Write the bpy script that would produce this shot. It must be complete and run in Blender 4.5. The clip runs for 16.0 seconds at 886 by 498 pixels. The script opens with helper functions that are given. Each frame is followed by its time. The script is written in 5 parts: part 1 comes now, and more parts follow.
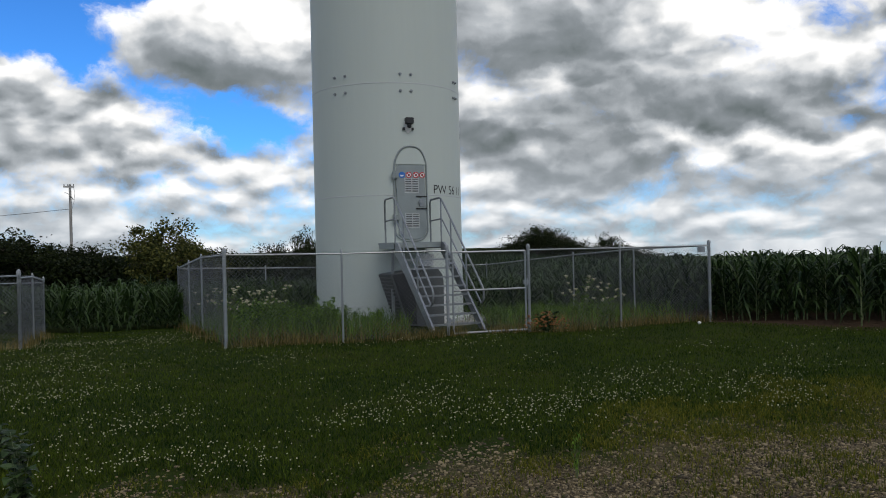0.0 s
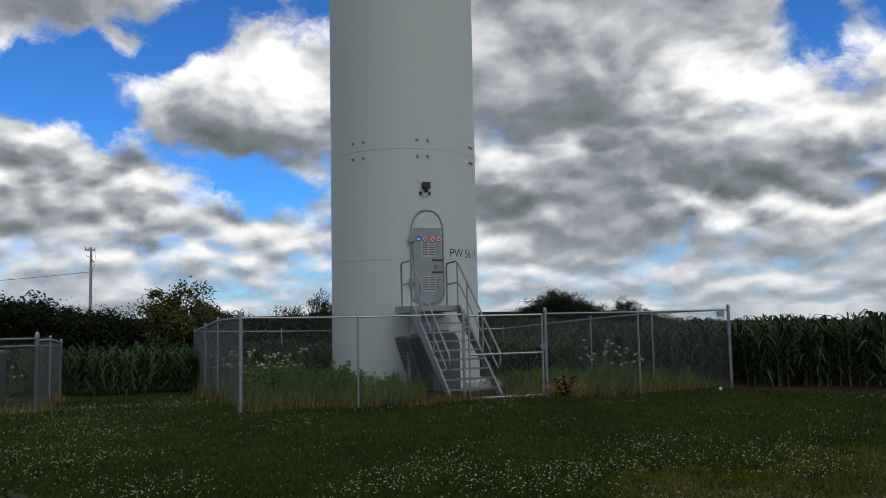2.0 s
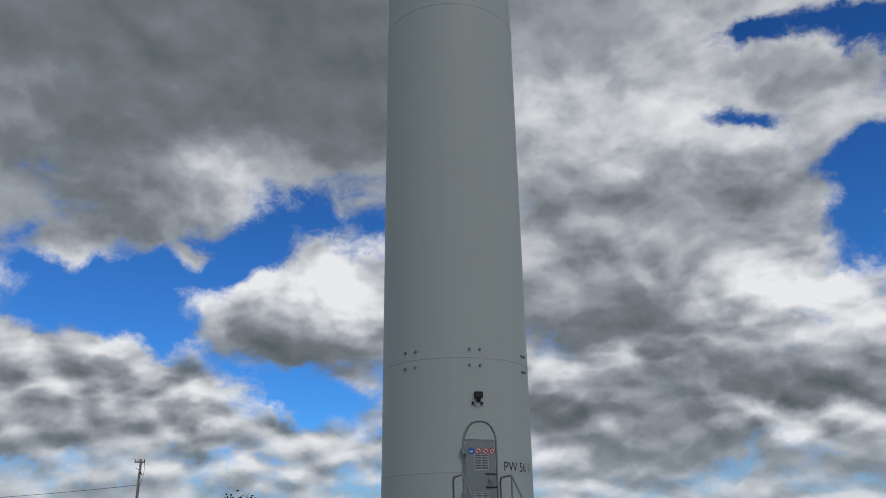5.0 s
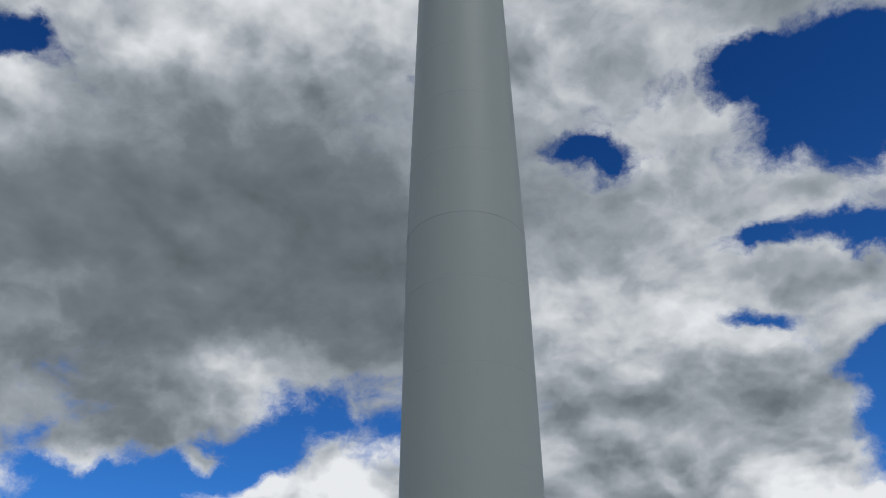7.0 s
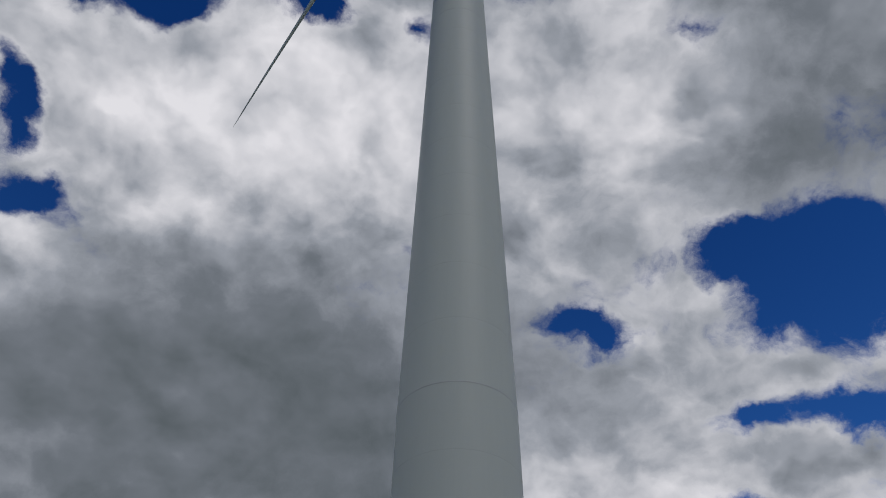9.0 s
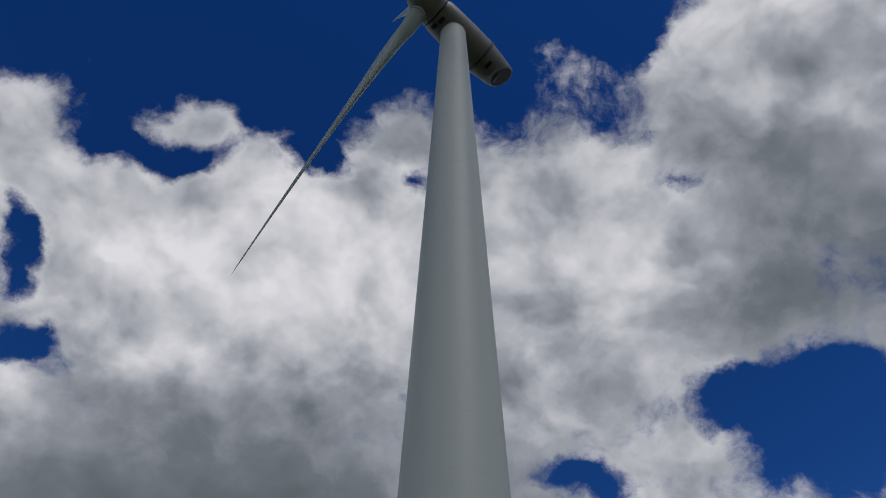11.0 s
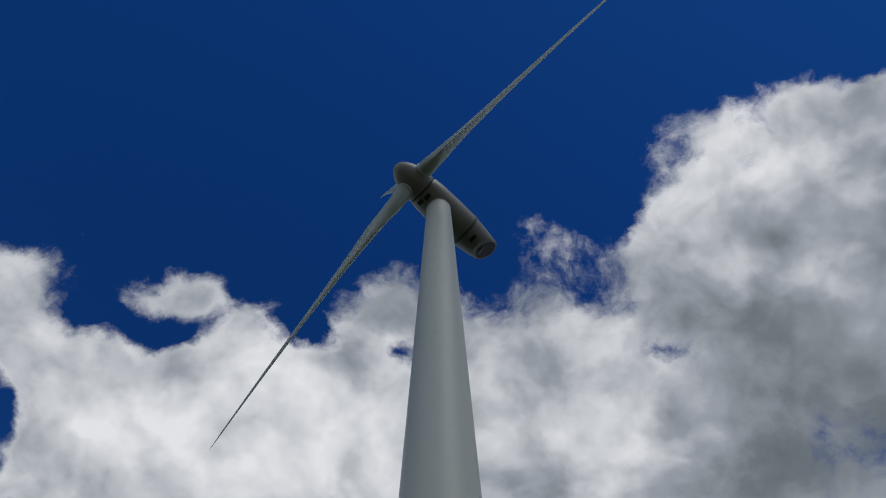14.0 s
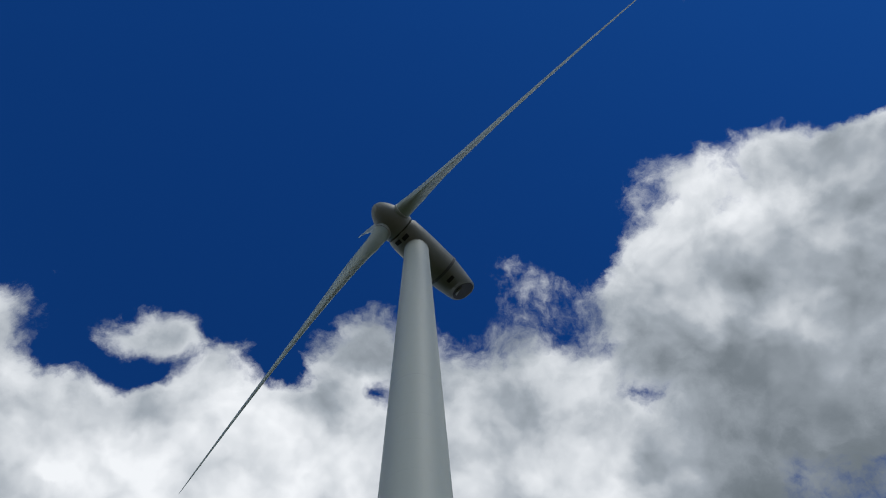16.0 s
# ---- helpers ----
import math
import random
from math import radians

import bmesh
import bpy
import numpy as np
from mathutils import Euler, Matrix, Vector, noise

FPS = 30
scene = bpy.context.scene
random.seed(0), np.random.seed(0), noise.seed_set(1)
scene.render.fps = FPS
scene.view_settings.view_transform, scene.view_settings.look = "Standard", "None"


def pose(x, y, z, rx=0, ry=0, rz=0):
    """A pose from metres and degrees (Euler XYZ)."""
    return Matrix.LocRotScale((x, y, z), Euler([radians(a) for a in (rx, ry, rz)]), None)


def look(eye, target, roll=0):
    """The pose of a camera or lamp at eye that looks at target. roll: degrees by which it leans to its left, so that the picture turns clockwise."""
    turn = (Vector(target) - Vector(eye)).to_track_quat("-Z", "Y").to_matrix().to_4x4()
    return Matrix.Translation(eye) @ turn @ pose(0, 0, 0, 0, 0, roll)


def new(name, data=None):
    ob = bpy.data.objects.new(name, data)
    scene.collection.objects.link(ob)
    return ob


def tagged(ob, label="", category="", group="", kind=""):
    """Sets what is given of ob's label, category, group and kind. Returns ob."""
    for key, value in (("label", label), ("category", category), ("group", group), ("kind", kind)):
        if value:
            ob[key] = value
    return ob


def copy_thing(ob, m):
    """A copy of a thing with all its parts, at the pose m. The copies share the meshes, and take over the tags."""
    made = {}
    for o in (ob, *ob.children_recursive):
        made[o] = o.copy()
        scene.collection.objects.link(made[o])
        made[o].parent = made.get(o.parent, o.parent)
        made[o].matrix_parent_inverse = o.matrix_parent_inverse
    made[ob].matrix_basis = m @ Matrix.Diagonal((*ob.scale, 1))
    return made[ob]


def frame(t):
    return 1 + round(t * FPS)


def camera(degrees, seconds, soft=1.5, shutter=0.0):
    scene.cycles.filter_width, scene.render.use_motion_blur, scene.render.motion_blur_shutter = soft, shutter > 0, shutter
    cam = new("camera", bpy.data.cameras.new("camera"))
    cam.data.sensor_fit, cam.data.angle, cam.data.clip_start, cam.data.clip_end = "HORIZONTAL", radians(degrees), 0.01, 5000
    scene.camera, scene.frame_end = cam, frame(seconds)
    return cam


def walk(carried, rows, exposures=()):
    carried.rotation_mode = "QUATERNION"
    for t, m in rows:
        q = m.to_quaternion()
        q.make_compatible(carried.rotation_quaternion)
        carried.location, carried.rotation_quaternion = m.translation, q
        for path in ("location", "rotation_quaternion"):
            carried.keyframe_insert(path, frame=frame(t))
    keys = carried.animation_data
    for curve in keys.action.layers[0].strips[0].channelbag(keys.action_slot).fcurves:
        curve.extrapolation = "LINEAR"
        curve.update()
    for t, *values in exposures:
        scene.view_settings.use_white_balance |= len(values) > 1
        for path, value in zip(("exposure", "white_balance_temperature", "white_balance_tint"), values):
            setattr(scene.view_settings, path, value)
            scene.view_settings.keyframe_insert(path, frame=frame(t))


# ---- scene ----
# A wind turbine in a fenced yard between maize fields; the camera stands still and tilts up.
cam = camera(59.77, 16.0, soft=1.0)
EYE = (0.0, 0.0, 1.85)
TURNS = [
(0, 89.95, 1.32, -3.98), (0.5, 90.71, 0.92, -4.15), (1, 91.84, 0.93, -4.03), (1.5, 93.18, 0.71, -3.70),
(2, 94.69, 1.17, -2.77), (2.5, 96.44, 0.94, -1.72), (3, 98.78, 1.04, -1.40), (3.2, 99.66, 1.05, -1.25),
]
TURNS_MID = [
(5.3, 112.25, 0.63, 1.15), (5.5, 113.63, 0.70, 0.95), (6, 117.23, 1.00, 1.35), (6.5, 121.26, 0.58, 1.96),
(7, 125.04, 0.04, 2.12), (7.5, 128.54, -0.43, 1.63), (8, 131.29, -0.61, 1.31), (8.5, 134.82, -0.70, 1.35),
(9, 137.58, -0.91, 0.63), (9.5, 140.78, -1.59, 1.17), (10, 143.26, -0.82, 1.11), (10.2, 144.24, -0.80, 0.95),
]
TURNS_END = [
(12.3, 154.85, -0.10, 0.25), (12.5, 155.61, -0.11, 0.31), (13, 157.35, 0.14, 0.66), (13.5, 159.99, -0.54, 0.64),
(14, 161.11, 0.39, 0.20), (14.5, 162.10, 0.79, 0.07), (15, 163.04, 0.93, -0.03), (15.5, 163.48, 1.42, -0.40),
(16, 164.11, 1.82, -0.78),
]
walk(cam, [(t, pose(*EYE, rx, ry, rz)) for t, rx, ry, rz in TURNS + TURNS_MID + TURNS_END],
     exposures=[(0, 0.70, 6850, 11), (1.5, 0.56, 6800, 11), (3.0, 0.30, 6700, 11), (5.5, 0.12, 6500, 11), (7.0, 0.15, 6450, 10), (9.0, 0.0, 6500, 15), (10.2, -0.07, 6500, 15), (12.5, -0.04, 6500, 14), (14.0, 0.04, 6450, 12), (15.0, 0.16, 6420, 11), (16.0, 0.30, 6400, 10)])

# ---------------------------------------------------------------- world and sun
SUN_EL, SUN_AZ = 52.0, 150.0      # degrees above the horizon, clockwise from +y (behind the camera)

world = bpy.data.worlds.new("sky")
scene.world = world
world.use_nodes = True
wn, wl = world.node_tree.nodes, world.node_tree.links
wn.clear()


def wnode(kind):
    return wn.new(kind)


def wrange(value, lo, hi, to_lo=0.0, to_hi=1.0):
    n = wnode("ShaderNodeMapRange")
    n.interpolation_type = "SMOOTHSTEP"
    wl.new(value, n.inputs["Value"])
    n.inputs["From Min"].default_value, n.inputs["From Max"].default_value = lo, hi
    n.inputs["To Min"].default_value, n.inputs["To Max"].default_value = to_lo, to_hi
    return n.outputs[0]


def wmix(fac, a, b, blend="MIX"):
    n = wnode("ShaderNodeMix")
    n.data_type, n.blend_type = "RGBA", blend
    for v, socket in ((fac, n.inputs["Factor"]), (a, n.inputs["A"]), (b, n.inputs["B"])):
        if isinstance(v, (float, tuple)):
            socket.default_value = v
        else:
            wl.new(v, socket)
    return n.outputs["Result"]


def wmath(op, a, b=None, c=None, clamp=False):
    n = wnode("ShaderNodeMath")
    n.operation, n.use_clamp = op, clamp
    for i, v in enumerate((a, b, c)):
        if v is None:
            continue
        if isinstance(v, (int, float)):
            n.inputs[i].default_value = v
        else:
            wl.new(v, n.inputs[i])
    return n.outputs[0]


def wvec(op, a, b=None, scale=None):
    n = wnode("ShaderNodeVectorMath")
    n.operation = op
    for i, v in enumerate((a, b)):
        if v is None:
            continue
        if isinstance(v, tuple):
            n.inputs[i].default_value = v
        else:
            wl.new(v, n.inputs[i])
    if scale is not None:
        n.inputs["Scale"].default_value = scale
    return n.outputs["Value"] if op in ("LENGTH", "DOT_PRODUCT") else n.outputs["Vector"]


def wnoise(vec, scale, detail, rough, color=False, lac=2.0):
    n = wnode("ShaderNodeTexNoise")
    wl.new(vec, n.inputs["Vector"])
    n.inputs["Scale"].default_value = scale
    n.inputs["Detail"].default_value = detail
    n.inputs["Roughness"].default_value = rough
    n.inputs["Lacunarity"].default_value = lac
    return n.outputs["Color" if color else "Fac"]


way = wnode("ShaderNodeTexCoord").outputs["Generated"]
flat = wvec("MULTIPLY", way, (1.0, 1.0, 1.2))     # clouds low down lie in flat layers
swirl = wvec("SUBTRACT", wnoise(flat, 6.0, 10.0, 0.58, True), (0.5, 0.5, 0.5))
WARP = wvec("ADD", way, wvec("SCALE", swirl, scale=0.13))
GRAIN = wvec("ADD", flat, wvec("SCALE", swirl, scale=0.10))


def patch(kind, az, el, w, h, turn, amount):
    """A soft oval in the sky: azimuth, elevation, half width, half height and turn in degrees."""
    a, e, r = radians(az), radians(el), radians(turn)
    d = Vector((math.sin(a) * math.cos(e), math.cos(a) * math.cos(e), math.sin(e)))
    right = Vector((math.cos(a), -math.sin(a), 0.0))
    up = right.cross(d)
    rx = right * math.cos(r) + up * math.sin(r)
    ry = up * math.cos(r) - right * math.sin(r)
    turned = Matrix((rx, ry, rx.cross(ry))).transposed().to_euler()
    return kind, d, turned, (radians(w) * 1.6, radians(h) * 1.6, 0.8), amount


PATCHES = []


def cover(*row):
    PATCHES.append(patch("cover", *row))


def shade(*row):
    PATCHES.append(patch("shade", *row))


cover(-10.5, 22.2, 5.3, 3.2, 4, -1.3)
cover(-24.8, 16.1, 6.3, 2.2, 2, -1.3)
cover(-19.9, 13.1, 5.0, 1.9, -16, -1.2)
cover(-17.4, 18.2, 4.2, 1.9, 5, -1)
cover(-8.5, 9.1, 5.4, 1.5, -14, -1.4)
cover(30.6, 19.4, 3.1, 4.2, -12, -0.9)
cover(29.6, 8.4, 3.2, 0.5, -6, -0.7)
cover(-21.4, 12.1, 1.4, 2.1, 4, -0.7)
cover(-19.4, 19.2, 1.4, 0.8, 6, 1)
cover(-26.3, 19.0, 3.9, 1.2, 9, 1)
cover(-17.6, 24.1, 5.2, 3.0, -13, 0.9)
cover(-11.7, 15.8, 7.6, 4.0, 11, 1.2)
cover(-23.0, 10.0, 9.7, 3.4, -2, 1)
cover(32.3, 19.6, 1.4, 2.0, -12, 0.8)
cover(-6.6, 8.5, 2.5, 1.0, 0, 0.7)
cover(13.5, 40.0, 2.7, 1.4, -10, -1)
cover(24.5, 33.1, 3.0, 1.5, 5, -0.8)
cover(22.4, 27.7, 2.3, 0.7, -17, -0.9)
cover(32.0, 31.9, 4.2, 2.1, -20, -0.9)
cover(30.2, 20.6, 2.1, 3.9, -33, -0.9)
cover(29.6, 34.9, 2.1, 1.1, -19, 0.6)
cover(27.5, 29.9, 4.8, 1.6, -11, 0.8)
cover(32.2, 40.8, 5.4, 3.2, 1, -1)
cover(12.0, 41.3, 2.1, 1.0, -21, -0.9)
cover(26.9, 44.4, 2.2, 1.7, -21, -0.9)
cover(24.1, 32.8, 2.7, 1.1, -5, -0.7)
cover(29.4, 22.5, 2.1, 1.7, -13, -0.9)
cover(21.8, 37.2, 3.9, 5.1, -15, 0.5)
cover(35.8, 39.3, 4.3, 3.7, -24, -0.8)
cover(-38.5, 59.0, 4.1, 1.6, 34, -1)
cover(-22.2, 62.6, 2.7, 1.6, 10, -0.9)
cover(-6.5, 63.6, 1.8, 1.7, 6, -1)
cover(-49.6, 48.9, 1.2, 3.8, 41, -1)
cover(-42.8, 43.9, 2.1, 1.3, 33, -0.9)
cover(32.7, 58.9, 1.4, 1.5, -29, -0.6)
cover(31.8, 31.3, 2.8, 1.2, -17, -0.8)
cover(-38.6, 52.3, 7.1, 4.5, 32, 0.7)
cover(-32.3, 60.0, 2.3, 1.9, 28, 0.4)
cover(-46.6, 77.4, 29.9, 9.1, 46, -1.3)
cover(-26.4, 68.2, 12.3, 4.9, 36, -1.1)
cover(18.6, 67.1, 6.2, 2.9, -22, -0.95)
cover(32.1, 67.0, 4.5, 3.2, -30, -0.6)
cover(33.3, 58.5, 1.0, 0.6, -30, -0.35)
cover(-40.7, 44.5, 1.7, 2.1, 31, -1)
cover(32.7, 43.5, 6.7, 1.9, -9, -1)
cover(-48.1, 48.6, 1.0, 2.4, 40, -0.8)
cover(-5.6, 63.4, 2.1, 1.7, 25, -0.7)
cover(49.2, 76.6, 11.8, 5.9, -49, -0.9)
cover(-47.9, 56.1, 4.5, 3.4, 42, -0.7)
cover(-144.1, 80.8, 40.9, 11.2, 146, -1.3)
cover(58.7, 59.6, 8.5, 8.3, -55, 1.5)
cover(75.3, 60.5, 4.4, 2.0, -74, 1)
cover(-56.3, 53.8, 3.3, 3.5, 50, 1.4)
cover(87.7, 64.5, 8.3, 2.9, -75, -1)
cover(-28.9, 62.7, 2.4, 1.8, 46, 0.7)
cover(-42.3, 61.7, 3.7, 1.6, 48, 1.2)
cover(-59.5, 59.9, 1.3, 0.8, 55, 0.9)
cover(-8.6, 67.1, 2.3, 4.0, -17, 1.2)
cover(-26.3, 57.1, 17.3, 5.2, 22, 1)
cover(14.0, 59.4, 10.3, 5.8, -12, 1)
cover(24.3, 69.4, 4.1, 2.3, -23, 0.75)
cover(-25.8, 33.3, 15.7, 7.5, 14, 0.7)
cover(-24.7, 34.1, 18.3, 8.4, 15, 0.7)
cover(14.2, 29.0, 10.4, 8.0, -8, 0.4)
cover(14.5, 20.3, 10.1, 6.0, -6, 0.4)
cover(-6.1, 52.3, 24.3, 6.1, 5, 0.6)
cover(17.2, 15.9, 9.9, 7.1, -5, 0.4)
shade(-22.3, 33.9, 18.3, 8.8, 12, -0.2)
shade(-32.0, 28.1, 4.6, 1.6, 25, 0.22)
shade(-26.2, 35.5, 6.3, 1.8, -5, 0.14)
shade(-9.6, 34.2, 4.5, 6.1, 4, -0.16)
shade(-28.6, 23.0, 5.9, 1.8, 11, 0.12)
shade(-9.7, 28.1, 6.2, 5.4, -26, -0.14)
shade(15.7, 23.0, 13.2, 2.4, -7, -0.16)
shade(14.6, 14.6, 7.5, 2.2, -5, -0.28)
shade(-18.1, 25.8, 5.2, 2.2, 7, 0.25)
shade(-8.7, 17.7, 4.5, 3.3, 2, 0.4)
shade(16.5, 28.2, 7.6, 2.8, -9, 0.25)
shade(26.0, 14.6, 5.4, 2.2, -8, 0.28)
shade(-23.9, 10.7, 10.3, 1.8, -4, 0.3)
shade(19.7, 9.6, 9.3, 1.5, -4, -0.2)
shade(-22.3, 33.8, 20.0, 8.9, 13, -0.24)
shade(-26.1, 46.6, 4.8, 2.0, 5, 0.22)
shade(-32.5, 28.4, 4.5, 1.4, 17, 0.2)
shade(40.7, 48.3, 7.9, 4.6, -33, -0.22)
shade(-27.2, 56.6, 15.0, 4.7, 23, 0.28)
shade(24.0, 58.1, 11.8, 4.3, -21, 0.42)
shade(-40.4, 40.2, 2.5, 2.8, 29, 0.25)
shade(-23.7, 56.7, 19.4, 6.1, 20, 0.35)
shade(59.5, 65.1, 7.1, 5.6, -57, 0.5)
shade(-57.1, 55.0, 3.9, 3.9, 51, 0.3)
shade(42.3, 48.5, 9.3, 6.8, -35, -0.3)
shade(-18.3, 9.7, 9.3, 2.2, -5, 0.3)
shade(-10.7, 11.1, 6.3, 2.4, -8, -0.25)
shade(16.4, 6.4, 13.3, 1.8, -8, -0.3)
shade(13.3, 15.2, 13.0, 2.4, -4, -0.15)
shade(26.1, 12.2, 8.1, 3.3, -6, 0.25)
shade(23.0, 7.3, 6.2, 1.2, -4, 0.28)
shade(-10.5, 4.8, 8.0, 2.0, -0, 0.2)
shade(11.0, 4.4, 7.5, 1.7, -2, 0.2)
shade(54.3, 55.4, 6.4, 4.3, -49, 0.12)
shade(-22.0, 10.1, 9.8, 1.0, -3, 0.32)
shade(-19.7, 8.0, 8.8, 1.0, -1, -0.2)
shade(-8.0, 18.5, 3.6, 1.8, 2, 0.35)
shade(-17.3, 16.6, 4.3, 1.2, 9, 0.3)
shade(-11.2, 13.3, 5.3, 1.8, 2, -0.3)
shade(-11.1, 6.3, 6.5, 0.9, 0, 0.25)
shade(-14.2, 3.1, 8.7, 0.8, -0, -0.2)
shade(12.9, 13.2, 8.6, 1.2, -7, -0.28)
shade(6.9, 16.6, 1.9, 1.3, -3, 0.3)
shade(24.1, 15.0, 5.3, 1.3, 5, 0.35)
shade(20.7, 9.1, 9.4, 0.9, -4, -0.22)
shade(23.9, 7.4, 6.5, 1.0, -4, 0.28)
shade(15.4, 4.9, 8.1, 1.0, -2, -0.25)
shade(9.3, 6.1, 3.7, 0.9, -2, 0.25)
cover(11.4, 6.0, 5.4, 2.5, -2, 0.8)
cover(-7.9, 8.9, 2.9, 2.1, 0, 0.4)
cover(-8.0, 24.2, 3.2, 3.2, 3, 0.6)
cover(-13.8, 20.8, 4.0, 1.6, 34, -0.6)
cover(-13.2, 8.6, 4.9, 0.9, -7, -0.5)
cover(-13.5, 11.6, 7.5, 1.8, -10, -0.5)
shade(20.9, 12.4, 11.1, 1.6, 10, 0.3)
shade(14.6, 5.1, 12.3, 1.2, -7, -0.3)
shade(24.2, 6.2, 7.8, 1.2, 2, 0.3)
shade(19.5, 20.7, 8.6, 2.4, -8, -0.1)
shade(-11.3, 15.4, 5.7, 2.4, 23, 0.3)
shade(-11.6, 11.7, 6.9, 1.4, 2, -0.25)
shade(-22.1, 12.8, 7.7, 1.5, -12, 0.25)
shade(-20.1, 10.2, 10.2, 1.0, -2, -0.2)
shade(-18.0, 3.9, 11.8, 1.2, 0, 0.2)
shade(-11.4, 31.7, 9.0, 7.8, -46, -0.36)
shade(-17.6, 25.0, 5.7, 3.0, -4, 0.42)
shade(-29.4, 30.6, 9.8, 4.9, 15, 0.05)
shade(16.4, 27.8, 8.9, 2.8, -9, 0.28)
shade(14.2, 21.5, 10.6, 1.6, -6, -0.22)
shade(12.6, 14.8, 8.9, 1.8, -12, -0.32)
shade(21.5, 14.0, 10.0, 1.7, 12, 0.3)
shade(18.8, 10.8, 10.1, 1.6, 4, -0.28)
shade(21.2, 8.0, 9.8, 1.3, -4, 0.25)
shade(-9.6, 17.7, 5.8, 2.9, 12, 0.3)
shade(-13.5, 13.1, 5.7, 1.8, 2, -0.25)
shade(-17.6, 53.8, 15.3, 5.2, 14, 0.28)
shade(23.6, 55.2, 6.6, 3.1, -21, 0.4)
shade(36.4, 47.7, 7.8, 2.8, -13, -0.32)
shade(16.1, 28.7, 6.7, 2.8, -8, 0.25)
shade(-40.5, 40.1, 2.6, 3.3, 28, 0.3)
shade(-25.9, 39.3, 13.1, 6.0, 17, -0.12)
shade(-10.7, 32.6, 5.4, 6.6, -44, -0.25)
shade(17.2, 37.5, 6.1, 3.6, -11, 0.12)
shade(-23.7, 37.7, 16.4, 5.1, 15, -0.2)
shade(-19.4, 56.5, 17.4, 5.4, 16, 0.14)
shade(39.8, 50.6, 7.9, 6.4, -33, -0.3)
shade(22.4, 57.9, 6.1, 4.1, -20, 0.15)
cover(-60.4, 61.3, 7.2, 3.4, 57, -0.9)
cover(-31.4, 64.8, 3.7, 2.0, 29, -0.6)
cover(-18.8, 64.4, 2.1, 2.5, 17, -0.5)
cover(41.5, 69.9, 2.9, 2.5, -40, -0.7)
cover(81.6, 61.6, 6.2, 2.2, -64, -0.9)
cover(-41.9, 61.5, 3.9, 1.8, 38, 0.25)
cover(19.8, 67.7, 4.6, 3.3, -19, 0.2)
cover(58.1, 67.5, 2.8, 2.8, -14, 0.5)
shade(42.5, 52.0, 8.6, 4.5, -36, -0.32)
shade(52.7, 63.9, 5.9, 5.1, -18, 0.28)
shade(-40.4, 52.1, 9.3, 3.3, 33, 0.12)
shade(10.7, 58.6, 4.9, 3.7, -10, 0.1)
cover(28.4, 20.6, 3.0, 4.5, -12, 0.5)
shade(23.7, 8.2, 8.5, 3.0, -4, -0.35)
shade(-28.6, 24.8, 8.9, 4.8, 13, -0.4)
shade(36.4, 47.7, 7.8, 2.8, -13, 0.2)
shade(-28.5, 22.3, 6.8, 3.0, 10, -0.3)
shade(19.6, 21.5, 10.2, 3.5, -8, 0.25)
shade(6.9, 39.1, 6.1, 3.6, -4, -0.25)
shade(40.9, 49.3, 8.1, 4.1, -34, 0.3)
shade(16.0, 68.0, 6.0, 3.2, -16, 0.2)
cover(23.7, 70.1, 2.5, 2.5, -23, -0.35)
cover(30.1, 65.7, 5.3, 2.5, -28, 0.2)
cover(28.5, 8.0, 4.9, 1.7, -5, 0.6)
cover(26.5, 8.0, 5.3, 1.5, -5, 0.5)
shade(-29.2, 32.2, 11.3, 3.8, 17, -0.2)
shade(38.9, 49.8, 7.5, 4.1, -32, -0.15)
shade(-14.0, 15.5, 4.7, 2.7, 4, -0.12)
shade(23.1, 12.1, 11.6, 3.9, -6, 0.12)


def summed(kind, start):
    """The mean plus all ovals of a kind, each a soft cone."""
    total = start
    for row in [p for p in PATCHES if p[0] == kind]:
        oval = wnode("ShaderNodeTexGradient")
        oval.gradient_type = "SPHERICAL"
        oval.texture_mapping.vector_type = "TEXTURE"
        oval.texture_mapping.translation = row[1]
        oval.texture_mapping.rotation = row[2]
        oval.texture_mapping.scale = row[3]
        wl.new(WARP, oval.inputs["Vector"])
        total = wmath("MULTIPLY_ADD", oval.outputs["Fac"], row[4] * (1.35 if kind == "cover" else 0.68), total)
    return total


SUM_SHADE = wmath("SMOOTH_MAX", summed("shade", 0.54), 0.11, 0.14)
SUM_COVER = summed("cover", 0.57)
sep = wnode("ShaderNodeSeparateXYZ")
wl.new(way, sep.inputs[0])


def heaps(vec, scale=9.0, detail=3.0):
    """Rounded heaps of several sizes, as in a cumulus."""
    v = wnode("ShaderNodeTexVoronoi")
    v.feature = "SMOOTH_F1"
    wl.new(vec, v.inputs["Vector"])
    v.inputs["Scale"].default_value, v.inputs["Detail"].default_value = scale, detail
    v.inputs["Roughness"].default_value, v.inputs["Smoothness"].default_value = 0.5, 0.35
    return v.outputs["Distance"]


# low over the horizon the heaps are flattened by perspective
squeezed = wnode("ShaderNodeCombineXYZ")
wl.new(sep.outputs["X"], squeezed.inputs["X"])
wl.new(sep.outputs["Y"], squeezed.inputs["Y"])
wl.new(wmath("MULTIPLY", wmath("POWER", wmath("MAXIMUM", sep.outputs["Z"], 0.0), 0.8), 1.65), squeezed.inputs["Z"])
low = wvec("ADD", squeezed.outputs[0], wvec("SCALE", swirl, scale=0.08))
puff = heaps(low)
roll = wmath("SUBTRACT", heaps(wvec("ADD", low, (0.010, 0.0, 0.045))), puff)
